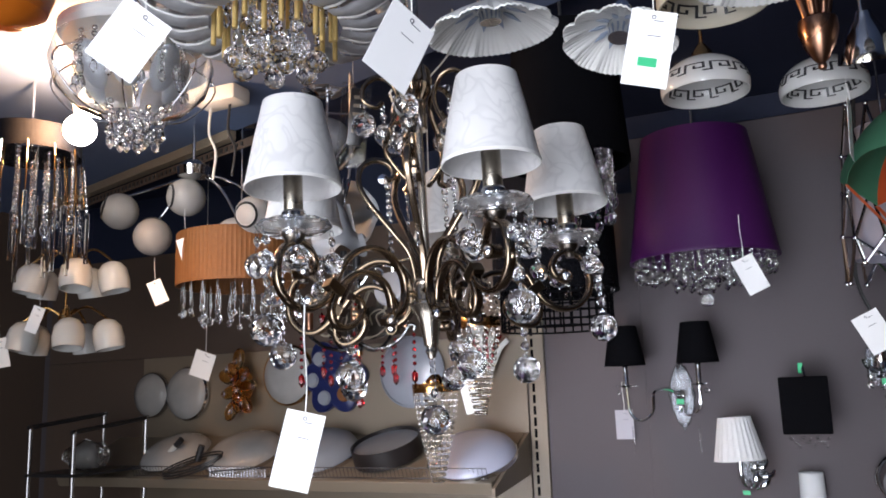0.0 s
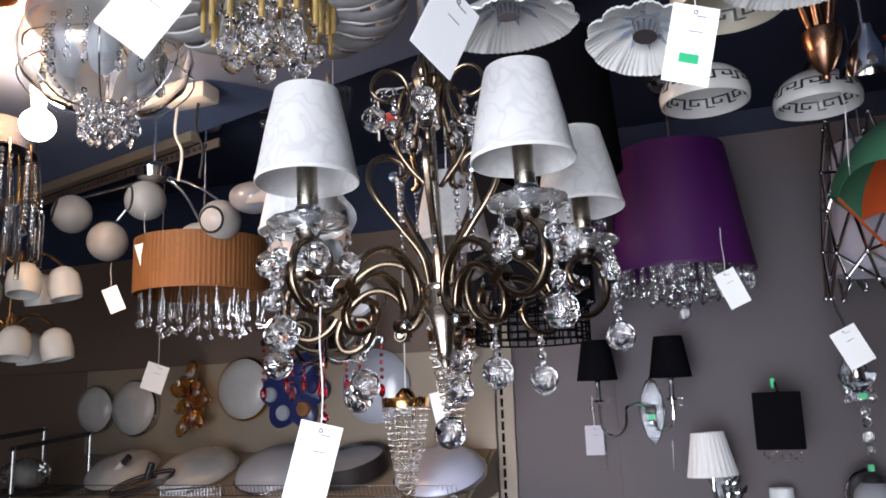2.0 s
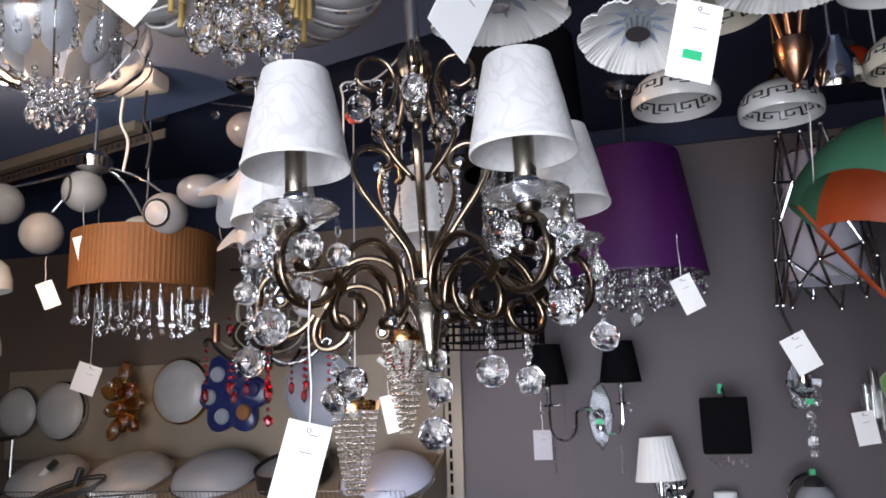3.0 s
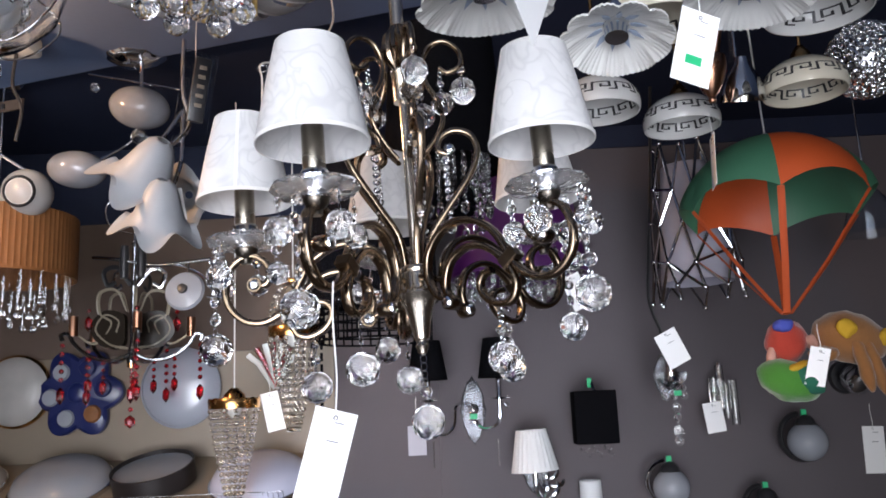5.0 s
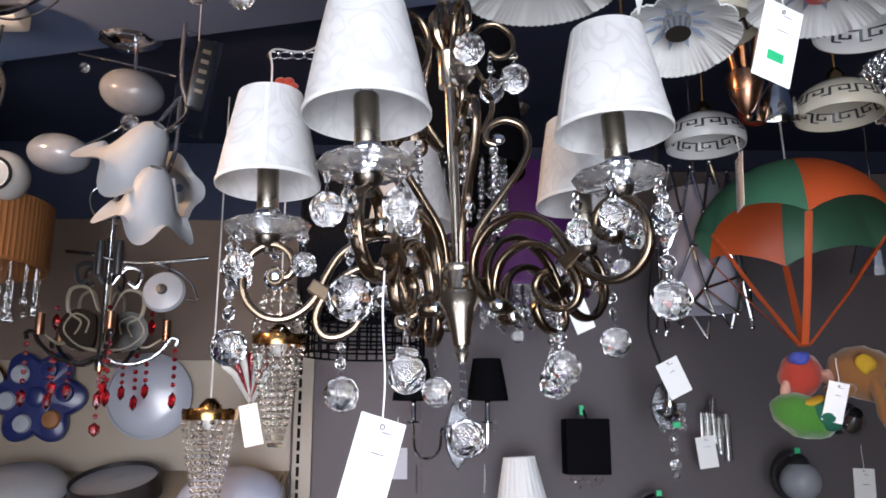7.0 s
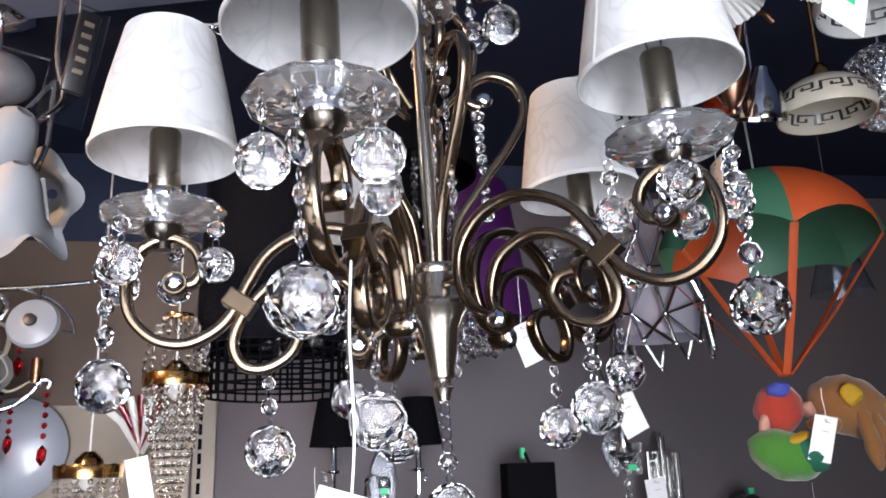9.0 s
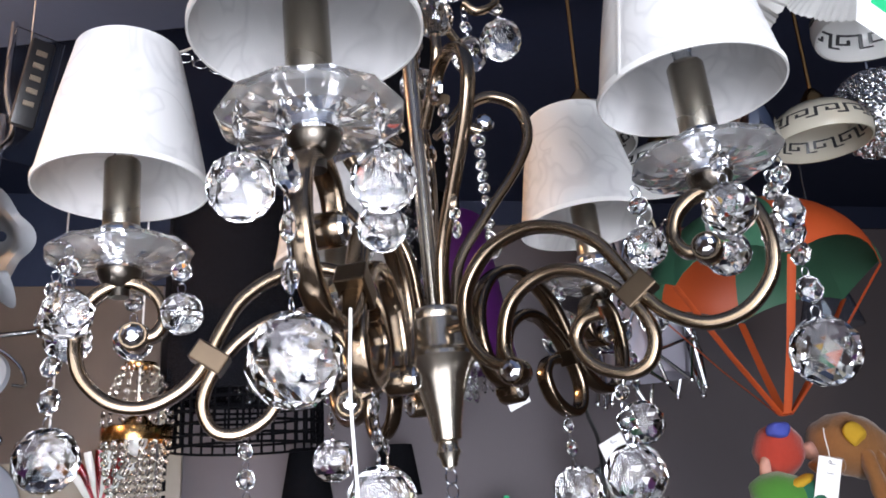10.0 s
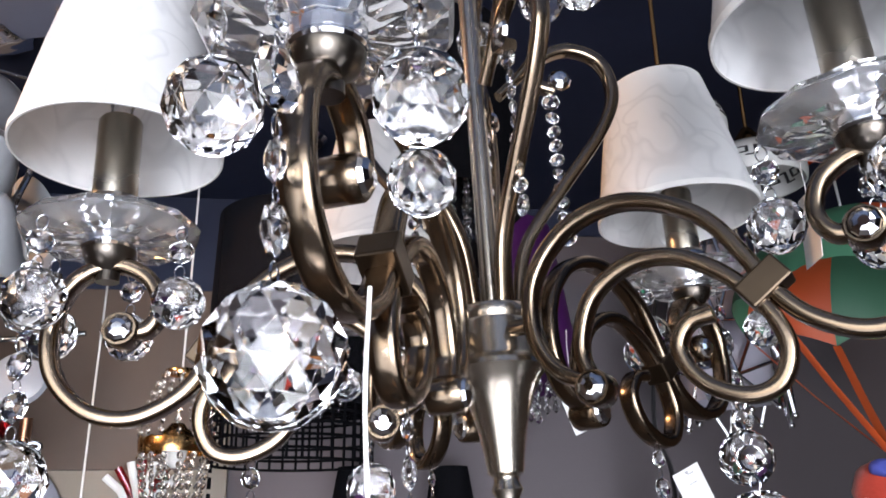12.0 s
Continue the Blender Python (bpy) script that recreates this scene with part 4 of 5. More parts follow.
for gx, gz, gr in ((0.600, 1.590, 0.060), (0.165, 1.470, 0.056), (0.455, 1.385, 0.050)):
    gl = thing("globe_sconce", (gx, WALL, gz), "frosted glass globe wall lamp with a dark chrome ring", "wall lamp", "globe wall lamps")
    part("globe", ball(gr, 32, 20, T(0, -0.13, -0.015)), FROSTED_GLASS, gl)
    ringp = [Vector(((gr + 0.012) * math.cos(a), -0.10, (gr + 0.012) * math.sin(a))) for a in [radians(100 + i * 10) for i in range(19)]]
    part("ring", rod(ringp, 0.008, 0.016, Y, 10), DARK_PLASTIC if gx > 0.3 else CHROME, gl)
    part("cap", lathe([(0.0005, 0), (0.032, 0), (0.026, 0.018), (0.010, 0.03), (0.0005, 0.03)], 24), DARK_PLASTIC, gl, "", T(0, -0.13, gr - 0.024))
    part("bracket", rod([(0, -0.002, gr + 0.002), (0, -0.13, gr + 0.002)], 0.006, seg=8), CHROME, gl)
    part("sticker", box(0.016, 0.006, 0.02), GREEN_STICKER, gl, "green sticker", T(0, -0.125, gr + 0.014), False)

bk = thing("black_spot", (0.800, WALL, 1.770), "dark metal wall spot with curled brackets", "wall lamp")
part("wall_plate", lathe([(0.0005, 0), (0.055, 0), (0.05, 0.016), (0.0005, 0.022)], 28), DARK_PLASTIC, bk, "", pose(0, 0, 0, 90))
part("bracket", rod(curve([(0, -0.02, 0), (0.02, -0.06, 0.03), (-0.02, -0.09, 0.035), (-0.05, -0.09, 0.0), (-0.02, -0.10, -0.04)]), 0.006, seg=8), DARK_PLASTIC, bk)
part("head", shell([(0.045, 0), (0.042, 0.03), (0.02, 0.06)], 0.003, seg=24), CHROME, bk, "", pose(0, -0.07, -0.02, 60))


# ---- shelf unit ----
upr = tagged(new("shelf_upright"), "white slotted metal shelf upright on the wall", "shelf upright", kind="structure")
upr.matrix_basis = T(-0.925, 2.772, 1.6)
part("channel", box(0.060, 0.018, 1.55, 0.002), SHELF_WHITE, upr, smooth=False)
slot_me = mesh_of("slot", box(0.010, 0.004, 0.029), BLACK_CLOTH, False)
for i in range(38):
    place("slot", slot_me, upr, T(-0.012, -0.0085, -0.74 + i * 0.039))
block("shelf_back", -2.75, -0.962, 2.762, 2.778, 0.3, 1.945, SHELF_WHITE, "cream back panel of the shelf unit", "panel")
block("shelf_back_side", -3.35, -2.752, 2.766, 2.778, 0.3, 1.945, BACK_PANEL, "brown back panel beside the shelf unit", "panel")
block("shelf_back_upper", -3.35, -0.962, 2.766, 2.778, 1.947, 2.408, BACK_PANEL, "brown upper back panel", "panel")
shelf = thing("shelf", (-1.93, 2.78, 1.612), "sloping white display shelf with a wire guard", "shelf")
tilt = pose(0, 0, 0, 23.8)
part("board", box(1.90, 0.36, 0.018, 0.002), SHELF_WHITE, shelf, "", tilt @ T(0, -0.18, -0.009), False)
part("front_lip", box(1.90, 0.018, 0.040, 0.003), SHELF_WHITE, shelf, "", tilt @ T(0, -0.367, -0.012), False)
bm = bmesh.new()
vs = [Vector(p) for p in ((0.955, 0, 0.0), (0.955, -0.36, -0.159), (0.955, -0.36, -0.185), (0.955, -0.02, -0.15))]
lo = [bm.verts.new(v) for v in vs]
hi = [bm.verts.new(v + Vector((0.012, 0, 0))) for v in vs]
bm.faces.new(lo), bm.faces.new(hi[::-1])
for i in range(4):
    bm.faces.new((lo[i], hi[i], hi[(i + 1) % 4], lo[(i + 1) % 4]))
part("bracket", bm, SHELF_WHITE, shelf, "white tapered end bracket", smooth=False)
guard = bmesh.new()
for z in (0.008, 0.045):
    sweep(guard, [Vector((-0.55, -0.35, z)), Vector((0.93, -0.35, z))], 0.0014, seg=6)
for i in range(100):
    x = -0.55 + i * 1.48 / 99
    sweep(guard, [Vector((x, -0.35, 0)), Vector((x, -0.35, 0.045))], 0.0010, seg=5)
part("wire_guard", guard, STEEL, shelf, "thin steel wire guard", tilt)


def on_shelf(y):
    return 1.612 - (2.78 - y) * 0.441


def dome_lamp(x, y, r, h, mat, label, rx=24):
    lamp = thing("dome_lamp", (x, y, on_shelf(y) + 0.003), label, "ceiling lamp", "lamps lying on the shelf")
    pr = [(r, 0.012), (r * 0.99, 0.02), (r * 0.9, h * 0.55), (r * 0.7, h * 0.8), (r * 0.4, h * 0.95), (0.0005, h)]
    part("bowl", lathe([(0.0005, 0.008)] + pr, 48), mat, lamp, "", pose(0, 0, 0, rx))
    part("base_ring", lathe([(0.0005, 0.0), (r * 1.02, 0.0), (r * 1.03, 0.014), (r * 0.98, 0.016), (0.0005, 0.016)], 48), CHROME, lamp, "", pose(0, 0, 0, rx))
    return lamp


LILAC_GLASS = material("pale_lilac_glass", (0.46, 0.47, 0.58), 0.2, var=0.06, scale=20, bump=0.02)
dome_lamp(-1.10, 2.58, 0.150, 0.075, LILAC_GLASS, "pale lilac glass ceiling lamp lying on the shelf")
dome_lamp(-1.72, 2.60, 0.150, 0.080, FROSTED_GLASS, "grey-white glass ceiling lamp lying on the shelf")
dome_lamp(-2.06, 2.60, 0.150, 0.075, MARBLE_GLASS, "marbled white glass ceiling lamp lying on the shelf")
dome_lamp(-2.40, 2.60, 0.140, 0.070, MARBLE_GLASS, "marbled glass ceiling lamp lying on the shelf")
rg = thing("ring_lamp", (-1.43, 2.60, on_shelf(2.60) + 0.003), "dark brown ring lamp with a white inside on the shelf", "ceiling lamp", "lamps lying on the shelf")
rm = pose(0, 0, 0, 20, -4, 0)
part("band", shell([(0.125, 0.0), (0.125, 0.062)], 0.004, seg=48), material("dark_brown_band", (0.012, 0.009, 0.009), 0.45, var=0.2), rg, "", rm)
part("diffuser", lathe([(0.0005, 0.03), (0.119, 0.03), (0.119, 0.05), (0.0005, 0.056)], 48), FROSTED_GLASS, rg, "", rm)
part("base_ring", lathe([(0.0005, 0.0), (0.119, 0.0), (0.119, 0.01), (0.0005, 0.01)], 48), CHROME, rg, "", rm)


def plate_lamp(x, z, r, mat, rim, label, y=2.745):
    lamp = thing("plate_lamp", (x, y, z), label, "ceiling lamp", "round lamps on the back panel")
    m = pose(0, 0, 0, 90)
    part("plate", lathe([(0.0005, -0.014), (r * 0.96, -0.014), (r, 0.0), (r * 0.93, 0.014), (r * 0.6, 0.030), (0.0005, 0.036)], 48), mat, lamp, "", m)
    part("rim", lathe([(r * 0.97, -0.012), (r * 1.03, -0.004), (r * 1.03, 0.006), (r * 0.97, 0.014), (r * 0.97, -0.012)], 48), rim, lamp, "", m)
    return lamp


PLATE_WHITE = material("white_plate_glass", (0.30, 0.315, 0.36), 0.22, var=0.05, scale=20, bump=0.02, coat=0.2)
plate_lamp(-1.405, 1.832, 0.130, PLATE_WHITE, PLATE_WHITE, "round pale blue-grey glass lamp on the back panel")
plate_lamp(-1.96, 1.842, 0.118, MARBLE_GLASS, GOLD, "round marbled glass lamp with a gold rim")
plate_lamp(-2.48, 1.785, 0.110, MARBLE_GLASS, CHROME, "round marbled glass lamp on the back panel")
plate_lamp(-2.68, 1.785, 0.095, MARBLE_GLASS, STEEL, "grey round glass lamp on the back panel")

fl = thing("flower_lamp", (-1.745, 2.745, 1.828), "blue flower-shaped lamp with round white and orange spots", "children's lamp")
bm = lathe([(0.0005, -0.014), (0.09, -0.014), (0.100, -0.006), (0.100, 0.010), (0.09, 0.018), (0.0005, 0.018)], 96, wave=lambda a, r, z: (r * (1 + 0.34 * abs(math.cos(3 * a)) ** 1.2), z))
part("flower_plate", bm, BLUE_ENAMEL, fl, "", pose(0, 0, 0, 90))
fl.matrix_basis = T(-1.745, 2.745, 1.828) @ S(1.13)
for i in range(6):
    a = radians(i * 60 + 8)
    part("spot", lathe([(0.0005, 0), (0.026, 0), (0.022, 0.008), (0.0005, 0.011)], 24), (BLUE_ENAMEL, BLUE_ENAMEL, FROSTED_GLASS, FROSTED_GLASS, FROSTED_GLASS, ORANGE_CLOTH)[i], fl, "", T(0.078 * math.cos(a), -0.020, 0.078 * math.sin(a)) @ pose(0, 0, 0, 90))
part("centre", ball(0.03, 20, 12, T(0, -0.018, 0) @ S(1, 0.35, 1)), BLUE_ENAMEL, fl)

am = thing("amber_lamp", (-2.16, 2.70, 1.805), "amber glass flower-shaped wall lamp", "wall lamp")
for i in range(9):
    a = 2 * math.pi * i / 9
    rr = 0.05 if i % 2 else 0.085
    part("petal", ball(1, 14, 10, T(rr * math.cos(a) * 0.6, -0.03, rr * math.sin(a) * 1.3) @ pose(0, 0, 0, 0, math.degrees(-a), 0) @ S(0.045, 0.018, 0.028)), AMBER, am)
part("body", ball(0.045, 18, 12, T(0, 0.01, 0) @ S(0.9, 1, 1.6)), AMBER, am)
for i in range(6):
    a = 2 * math.pi * i / 6 + 0.3
    place("crystal_bead", BEAD, am, T(0.05 * math.cos(a), -0.055, 0.10 * math.sin(a)) @ S(0.012))


def cone_crystal(loc, r, h, cordlen, label, upper=0.0):
    """A gold crown with strands of beads gathered to a point below."""
    lamp = thing("crystal_pendant", loc, label, "pendant lamp", "gold crystal cone pendants")
    bm = lathe([(r * 1.0, -0.028), (r * 1.03, -0.008), (r * 1.0, -0.004), (r * 0.97, -0.028), (r * 1.0, -0.028)], 36, wave=lambda a, q, z: (q, z + (0.006 * abs(math.cos(12 * a)) if z > -0.01 else 0)))
    part("crown_band", bm, GOLD, lamp, "polished gold crown band")
    part("cap", shell([(r * 0.45, -0.006), (r * 0.42, 0.010), (r * 0.25, 0.022), (0.012, 0.028)], 0.002, seg=28), GOLD, lamp)
    part("bulb", ball(0.022, 16, 12, T(0, 0, -0.02) @ S(1, 1, 1.6)), OPAL, lamp)
    spots = []
    n = 15
    for ring_r, k in ((1.0, n), (0.45, 6)):
        for i in range(k):
            a = 2 * math.pi * i / k
            z = -0.035
            while z > -h:
                s = -z / h
                q = r * ring_r * (1 - 0.80 * s ** 1.25)
                spots.append((q * math.cos(a), q * math.sin(a), z, 0.0062, 1.2))
                z -= 0.0172
    tagged(place("bead_cone", bead_mesh("bead_cone", spots, BEAD_GLASS), lamp), "strands of pale golden crystal beads", kind="stuff")
    if upper:
        spots = []
        for i in range(14):
            a, z = 2 * math.pi * i / 14, 0.008
            while z < upper:
                q = r * (1 - 0.55 * (z / upper) ** 2)
                spots.append((q * math.cos(a), q * math.sin(a), z, 0.0050, 1.3))
                z += 0.0185
        tagged(place("bead_dome", bead_mesh("bead_dome", spots, BEAD_GLASS), lamp), "strands of clear beads above the crown", kind="stuff")
        part("upper_ring", lathe([(r * 0.46, upper - 0.004), (r * 0.48, upper), (r * 0.46, upper + 0.006), (r * 0.40, upper + 0.006), (r * 0.40, upper - 0.004), (r * 0.46, upper - 0.004)], 28), GOLD, lamp)
    part("cord", rod([(0, 0, 0.026), (0, 0, cordlen)], 0.0022, seg=6), OPAL, lamp)


BEAD_GLASS = glass("golden_bead_glass", (1.0, 0.93, 0.84), 0.0, 1.55)
cone_crystal((-1.112, 2.33, 1.780), 0.071, 0.30, CEIL + 0.03 - 1.80, "gold and crystal bead cone pendant on a white cord")
cone_crystal((-0.925, 2.24, 1.965), 0.068, 0.28, CEIL + 0.03 - 1.965, "gold and crystal bead cone pendant above the shelf", 0.125)

rf = thing("red_fan_lamp", (-1.085, 2.73, 1.865), "red and white striped glass fan lamp on the panel", "wall lamp")
for i in range(7):
    part("rib", rod([(0, 0, -0.05), (-0.05 + i * 0.016, -0.02, 0.02 + 0.03 * math.cos((i - 3) * 0.4)), (-0.085 + i * 0.028, -0.03, 0.05 + 0.05 * math.cos((i - 3) * 0.45))], 0.010, 0.005, Y, 8), RED_GLASS if i % 2 else OPAL, rf)


SMOKED = material("smoked_brown_glass", (0.020, 0.015, 0.011), 0.25, var=0.2, scale=20, bump=0.02, shine=0.25)
FROST = material("smoked_frosted_glass", (0.30, 0.26, 0.19), 0.3, var=0.2, scale=20, bump=0.02, through_light=0.3)
# ---- candle chandelier with red drops ----
rc = thing("red_drop_chandelier", (-1.455, 2.45, 1.895), "chrome and frosted scroll chandelier with red glass drops", "chandelier")
part("column", lathe([(0.0005, 0), (0.013, 0.0), (0.016, 0.02), (0.012, 0.045), (0.007, 0.06), (0.007, 0.36), (0.012, 0.37), (0.0005, 0.375)], 24), DARK_CHROME, rc)
part("finial", lathe([(0.0005, -0.01), (0.012, -0.008), (0.014, 0.004), (0.009, 0.03), (0.0005, 0.03)], 24), GOLD, rc)
for i in range(5):
    q = pose(0, 0, 0, 0, 0, i * 72 + 8)
    a1 = part("arm", rod(curve([(0.010, 0.03), (0.06, 0.012), (0.12, 0.022), (0.165, 0.055), (0.185, 0.085), (0.205, 0.082), (0.200, 0.066)]), 0.0062, 0.007, Y, 8), DARK_CHROME, rc, "", q)
    part("plate_scroll", rod(curve([(0.02, 0.16), (0.05, 0.22), (0.10, 0.21), (0.10, 0.15), (0.065, 0.12), (0.11, 0.06), (0.17, 0.09)]), 0.0055, 0.0036, Y, 8, lambda t: 0.4 + 0.7 * math.sin(math.pi * t)), FROST, a1, "frosted glass scroll")
    lobe = bmesh.new()
    ring_ = [Vector((0.068 + 0.050 * math.cos(u) * (1 + 0.12 * math.cos(3 * u)), 0, 0.105 + 0.062 * math.sin(u) * (1 + 0.10 * math.cos(2 * u)))) for u in [2 * math.pi * k / 28 for k in range(28)]]
    fa, fb = [lobe.verts.new(v + Vector((0, -0.003, 0))) for v in ring_], [lobe.verts.new(v + Vector((0, 0.003, 0))) for v in ring_]
    lobe.faces.new(fa), lobe.faces.new(fb[::-1])
    for k in range(28):
        lobe.faces.new((fa[k], fb[k], fb[(k + 1) % 28], fa[(k + 1) % 28]))
    part("smoked_lobe", lobe, SMOKED, a1, "dark smoked glass lobe")
    part("lower_scroll", rod(curve([(0.02, 0.05), (0.07, 0.06), (0.11, 0.10), (0.085, 0.145), (0.045, 0.13), (0.05, 0.095)]), 0.0042, 0.0042, Y, 8), FROST, a1, "smoked glass scroll")
    part("upper_scroll", rod(curve([(0.01, 0.24), (0.05, 0.29), (0.09, 0.275), (0.08, 0.235), (0.055, 0.245)]), 0.0075, 0.003, Y, 8), DARK_PLASTIC if i % 2 else CHROME, a1)
    part("candle_tube", lathe([(0.0005, 0.080), (0.0125, 0.080), (0.0125, 0.138), (0.0005, 0.138)], 16), COPPER, a1, "", T(0.172, 0, 0))
    sp = [(0.2, 0, 0.052 - 0.024 * k, 0.0078, 1.0) for k in range(5)] + [(0.2, 0, -0.088, 0.0125, 2.0)]
    sp += [(0.125, 0, 0.012 - 0.022 * k, 0.0070, 1.0) for k in range(3)] + [(0.125, 0, -0.062, 0.0115, 2.0), (0.13, 0, 0.155, 0.0075, 1.0), (0.13, 0, 0.118, 0.0120, 2.0)]
    tagged(place("red_drop_strand", bead_mesh("red_drop_strand", sp, RED_GLASS), a1), "red glass beads and drop", kind="stuff")
sp = strand(0, 0, -0.015, -0.05, 0.006, RNG, False) + [(0, 0, -0.088, 0.0125, 2.2), (0, 0, -0.132, 0.008, 1.0), (0, 0, -0.168, 0.0175, 1.15)]
tagged(place("red_drop_strand", bead_mesh("red_drop_strand", sp, RED_GLASS), rc), "red glass beads and drop", kind="stuff")
cord(rc, 0.37, CEIL + 0.03 - 1.895, 0.004)

# ---- bar lamp with a frosted disc shade ----
br = thing("bar_lamp", (-1.40, 2.32, 2.17), "dark chrome bar lamp with a small round frosted shade", "ceiling lamp")
part("bar", rod(curve([(-0.125, 0, 0.03), (-0.05, -0.01, 0.02), (0.05, 0.0, 0.0), (0.16, 0, 0.005), (0.26, 0, 0.015)]), 0.0055, seg=10), DARK_CHROME, br)
for bx_ in (-0.03, 0.02):
    part("fixing", lathe([(0.0005, -0.05), (0.011, -0.05), (0.014, 0.0), (0.011, 0.045), (0.0005, 0.045)], 16), DARK_PLASTIC, br, "", T(bx_, -0.005, 0.015))
part("curled_wire", rod(curve([(0.09, 0, 0.005), (0.17, 0, -0.02), (0.22, 0, -0.06), (0.235, 0, -0.10), (0.21, 0, -0.10)]), 0.0035, seg=8), CHROME, br)
part("disc_shade", lathe([(0.0005, 0.0), (0.050, 0.0), (0.057, 0.006), (0.052, 0.016), (0.018, 0.028), (0.0005, 0.028)], 36), FROSTED_GLASS, br, "round frosted glass shade", pose(0.155, -0.02, -0.085, 80))
part("shade_holder", lathe([(0.0005, 0.026), (0.015, 0.026), (0.013, 0.036), (0.0005, 0.038)], 20), DARK_PLASTIC, br, "dark holder in the shade's centre", pose(0.155, -0.02, -0.085, 80))
part("stalk", rod([(0.155, 0.0, 0.003), (0.155, -0.01, -0.085)], 0.004, seg=8), CHROME, br)
cord(br, 0.03, CEIL + 0.03 - 2.17, 0.003)

# ---- lamps with white glass flowers ----
tl = thing("tulip_lamp", (-1.150, 1.80, 2.245), "chrome ceiling lamp with white frosted glass flower shades", "ceiling lamp")


FLOWER_GLASS = material("frosted_flower_glass", (0.44, 0.455, 0.48), 0.45, var=0.12, scale=30, bump=0.04, coarse=12, through_light=0.45)


def flower_shade(parent, m, s=1.0, mat=FLOWER_GLASS):
    def wav(a, r, z):
        k = max(0, (r - 0.045 * s) / (0.03 * s))
        return r * (1 + 0.10 * k * math.cos(5 * a)), z - 0.013 * s * k * math.cos(5 * a)
    part("glass_flower", shell([(0.088 * s, 0.0), (0.070 * s, 0.006 * s), (0.055 * s, 0.024 * s), (0.045 * s, 0.052 * s), (0.036 * s, 0.080 * s), (0.026 * s, 0.100 * s), (0.014 * s, 0.110 * s)], 0.003, seg=72, wave=wav), mat, parent, "", m)


flower_shade(tl, pose(-0.03, -0.02, 0.005, 25, 40, 0), 1.15)
flower_shade(tl, pose(0.015, -0.02, -0.095, 28, 18, 0), 1.05)
flower_shade(tl, pose(0.02, 0.08, 0.0, -70, 0, 0), 0.9)
part("body", rod(curve([(0.03, 0, 0.10), (0.07, 0.02, 0.16), (0.05, 0.03, 0.25), (0.05, 0.03, 0.38)]), 0.006, seg=8), CHROME, tl)
part("arm", rod(curve([(0.05, 0.03, 0.2), (0.02, 0.0, 0.13), (0.0, -0.01, 0.10)]), 0.005, seg=8), CHROME, tl)
part("arm", rod(curve([(0.05, 0.03, 0.2), (0.06, 0.0, 0.08), (0.05, -0.01, 0.02), (0.04, 0.0, -0.01)]), 0.005, seg=8), CHROME, tl)
part("loop_wire", rod(curve([(-0.05, 0, -0.10), (-0.10, 0, -0.08), (-0.11, 0, -0.03), (-0.06, 0, 0.0)]), 0.0018, seg=6), CHROME, tl)


def eye_spot(parent, p, r, aim, mat=MARBLE_GLASS):
    """A glass ball with a chrome ring and a lens on the side it aims at."""
    m = T(*p) @ Vector(aim).to_track_quat("Z", "Y").to_matrix().to_4x4()
    g = part("glass_ball", ball(r, 28, 18), mat, parent, "marbled glass ball shade", m)
    part("ring", lathe([(r * 0.60, r * 0.74), (r * 0.66, r * 0.80), (r * 0.58, r * 0.88), (r * 0.52, r * 0.82), (r * 0.60, r * 0.74)], 28), DARK_PLASTIC, g, "dark ring")
    part("lens", lathe([(0.0005, r * 0.80), (r * 0.53, r * 0.80), (r * 0.53, r * 0.86), (0.0005, r * 0.90)], 28), LENS, g, "pale frosted lens")


LENS = material("frosted_lens", (0.55, 0.55, 0.55), 0.3, var=0.05, bump=0.02)
bw = thing("ball_spot_lamp", (-1.80, 2.00, 2.43), "chrome ceiling lamp with marbled white glass ball spots", "ceiling lamp")
for (px, pz), aim in zip(((-0.03, -0.025), (-0.17, -0.14), (0.17, -0.18), (0.246, -0.119), (-0.32, -0.035)), ((-0.5, -0.8, 0), (-0.3, 0.2, 1), (0.6, -0.3, -0.7), (0.1, -1, -0.15), (-0.6, -0.6, 0.2))):
    eye_spot(bw, (px, 0, pz), 0.062, aim)
    part("arm", rod(curve([(0, 0.02, 0.06), (px * 0.5, 0.03, 0.05 + pz * 0.3), (px, 0.02, pz + 0.055)]), 0.0045, seg=8), CHROME, bw)
part("body", lathe([(0.0005, 0.03), (0.05, 0.04), (0.055, 0.07), (0.03, 0.09), (0.0005, 0.09)], 24), CHROME, bw)
cord(bw, 0.09, CEIL + 0.03 - 2.43, 0.005)

OVAL_GLASS = material("clear_swirled_glass", (0.27, 0.28, 0.31), 0.14, var=0.45, scale=24, bump=0.05, coarse=16, through_light=0.35, coat=0.4)
sp2 = thing("spot_bar_lamp", (-1.28, 1.97, 2.60), "chrome ceiling spot lamp with oval frosted glass shades", "ceiling lamp")
part("plate", lathe([(0.0005, 0.08), (0.085, 0.08), (0.085, 0.066), (0.06, 0.045), (0.03, 0.030), (0.0005, 0.028)], 36, wave=lambda a, r, z: (r * (1 + 0.05 * math.cos(8 * a)), z)), CHROME, sp2)
for p, sc_, aim in (((0.045, -0.06, -0.110), (0.075, 0.06, 0.052), 12), ((-0.115, -0.04, -0.255), (0.072, 0.055, 0.046), 6)):
    part("oval_shade", ball(1, 28, 18, T(*p) @ pose(0, 0, 0, 0, aim, 0) @ S(*sc_)), OVAL_GLASS, sp2, "oval frosted glass shade")
part("wire", rod(curve([(-0.10, -0.03, 0.0), (0.0, -0.05, -0.03), (0.13, -0.02, -0.05)]), 0.003, seg=6), CHROME, sp2)
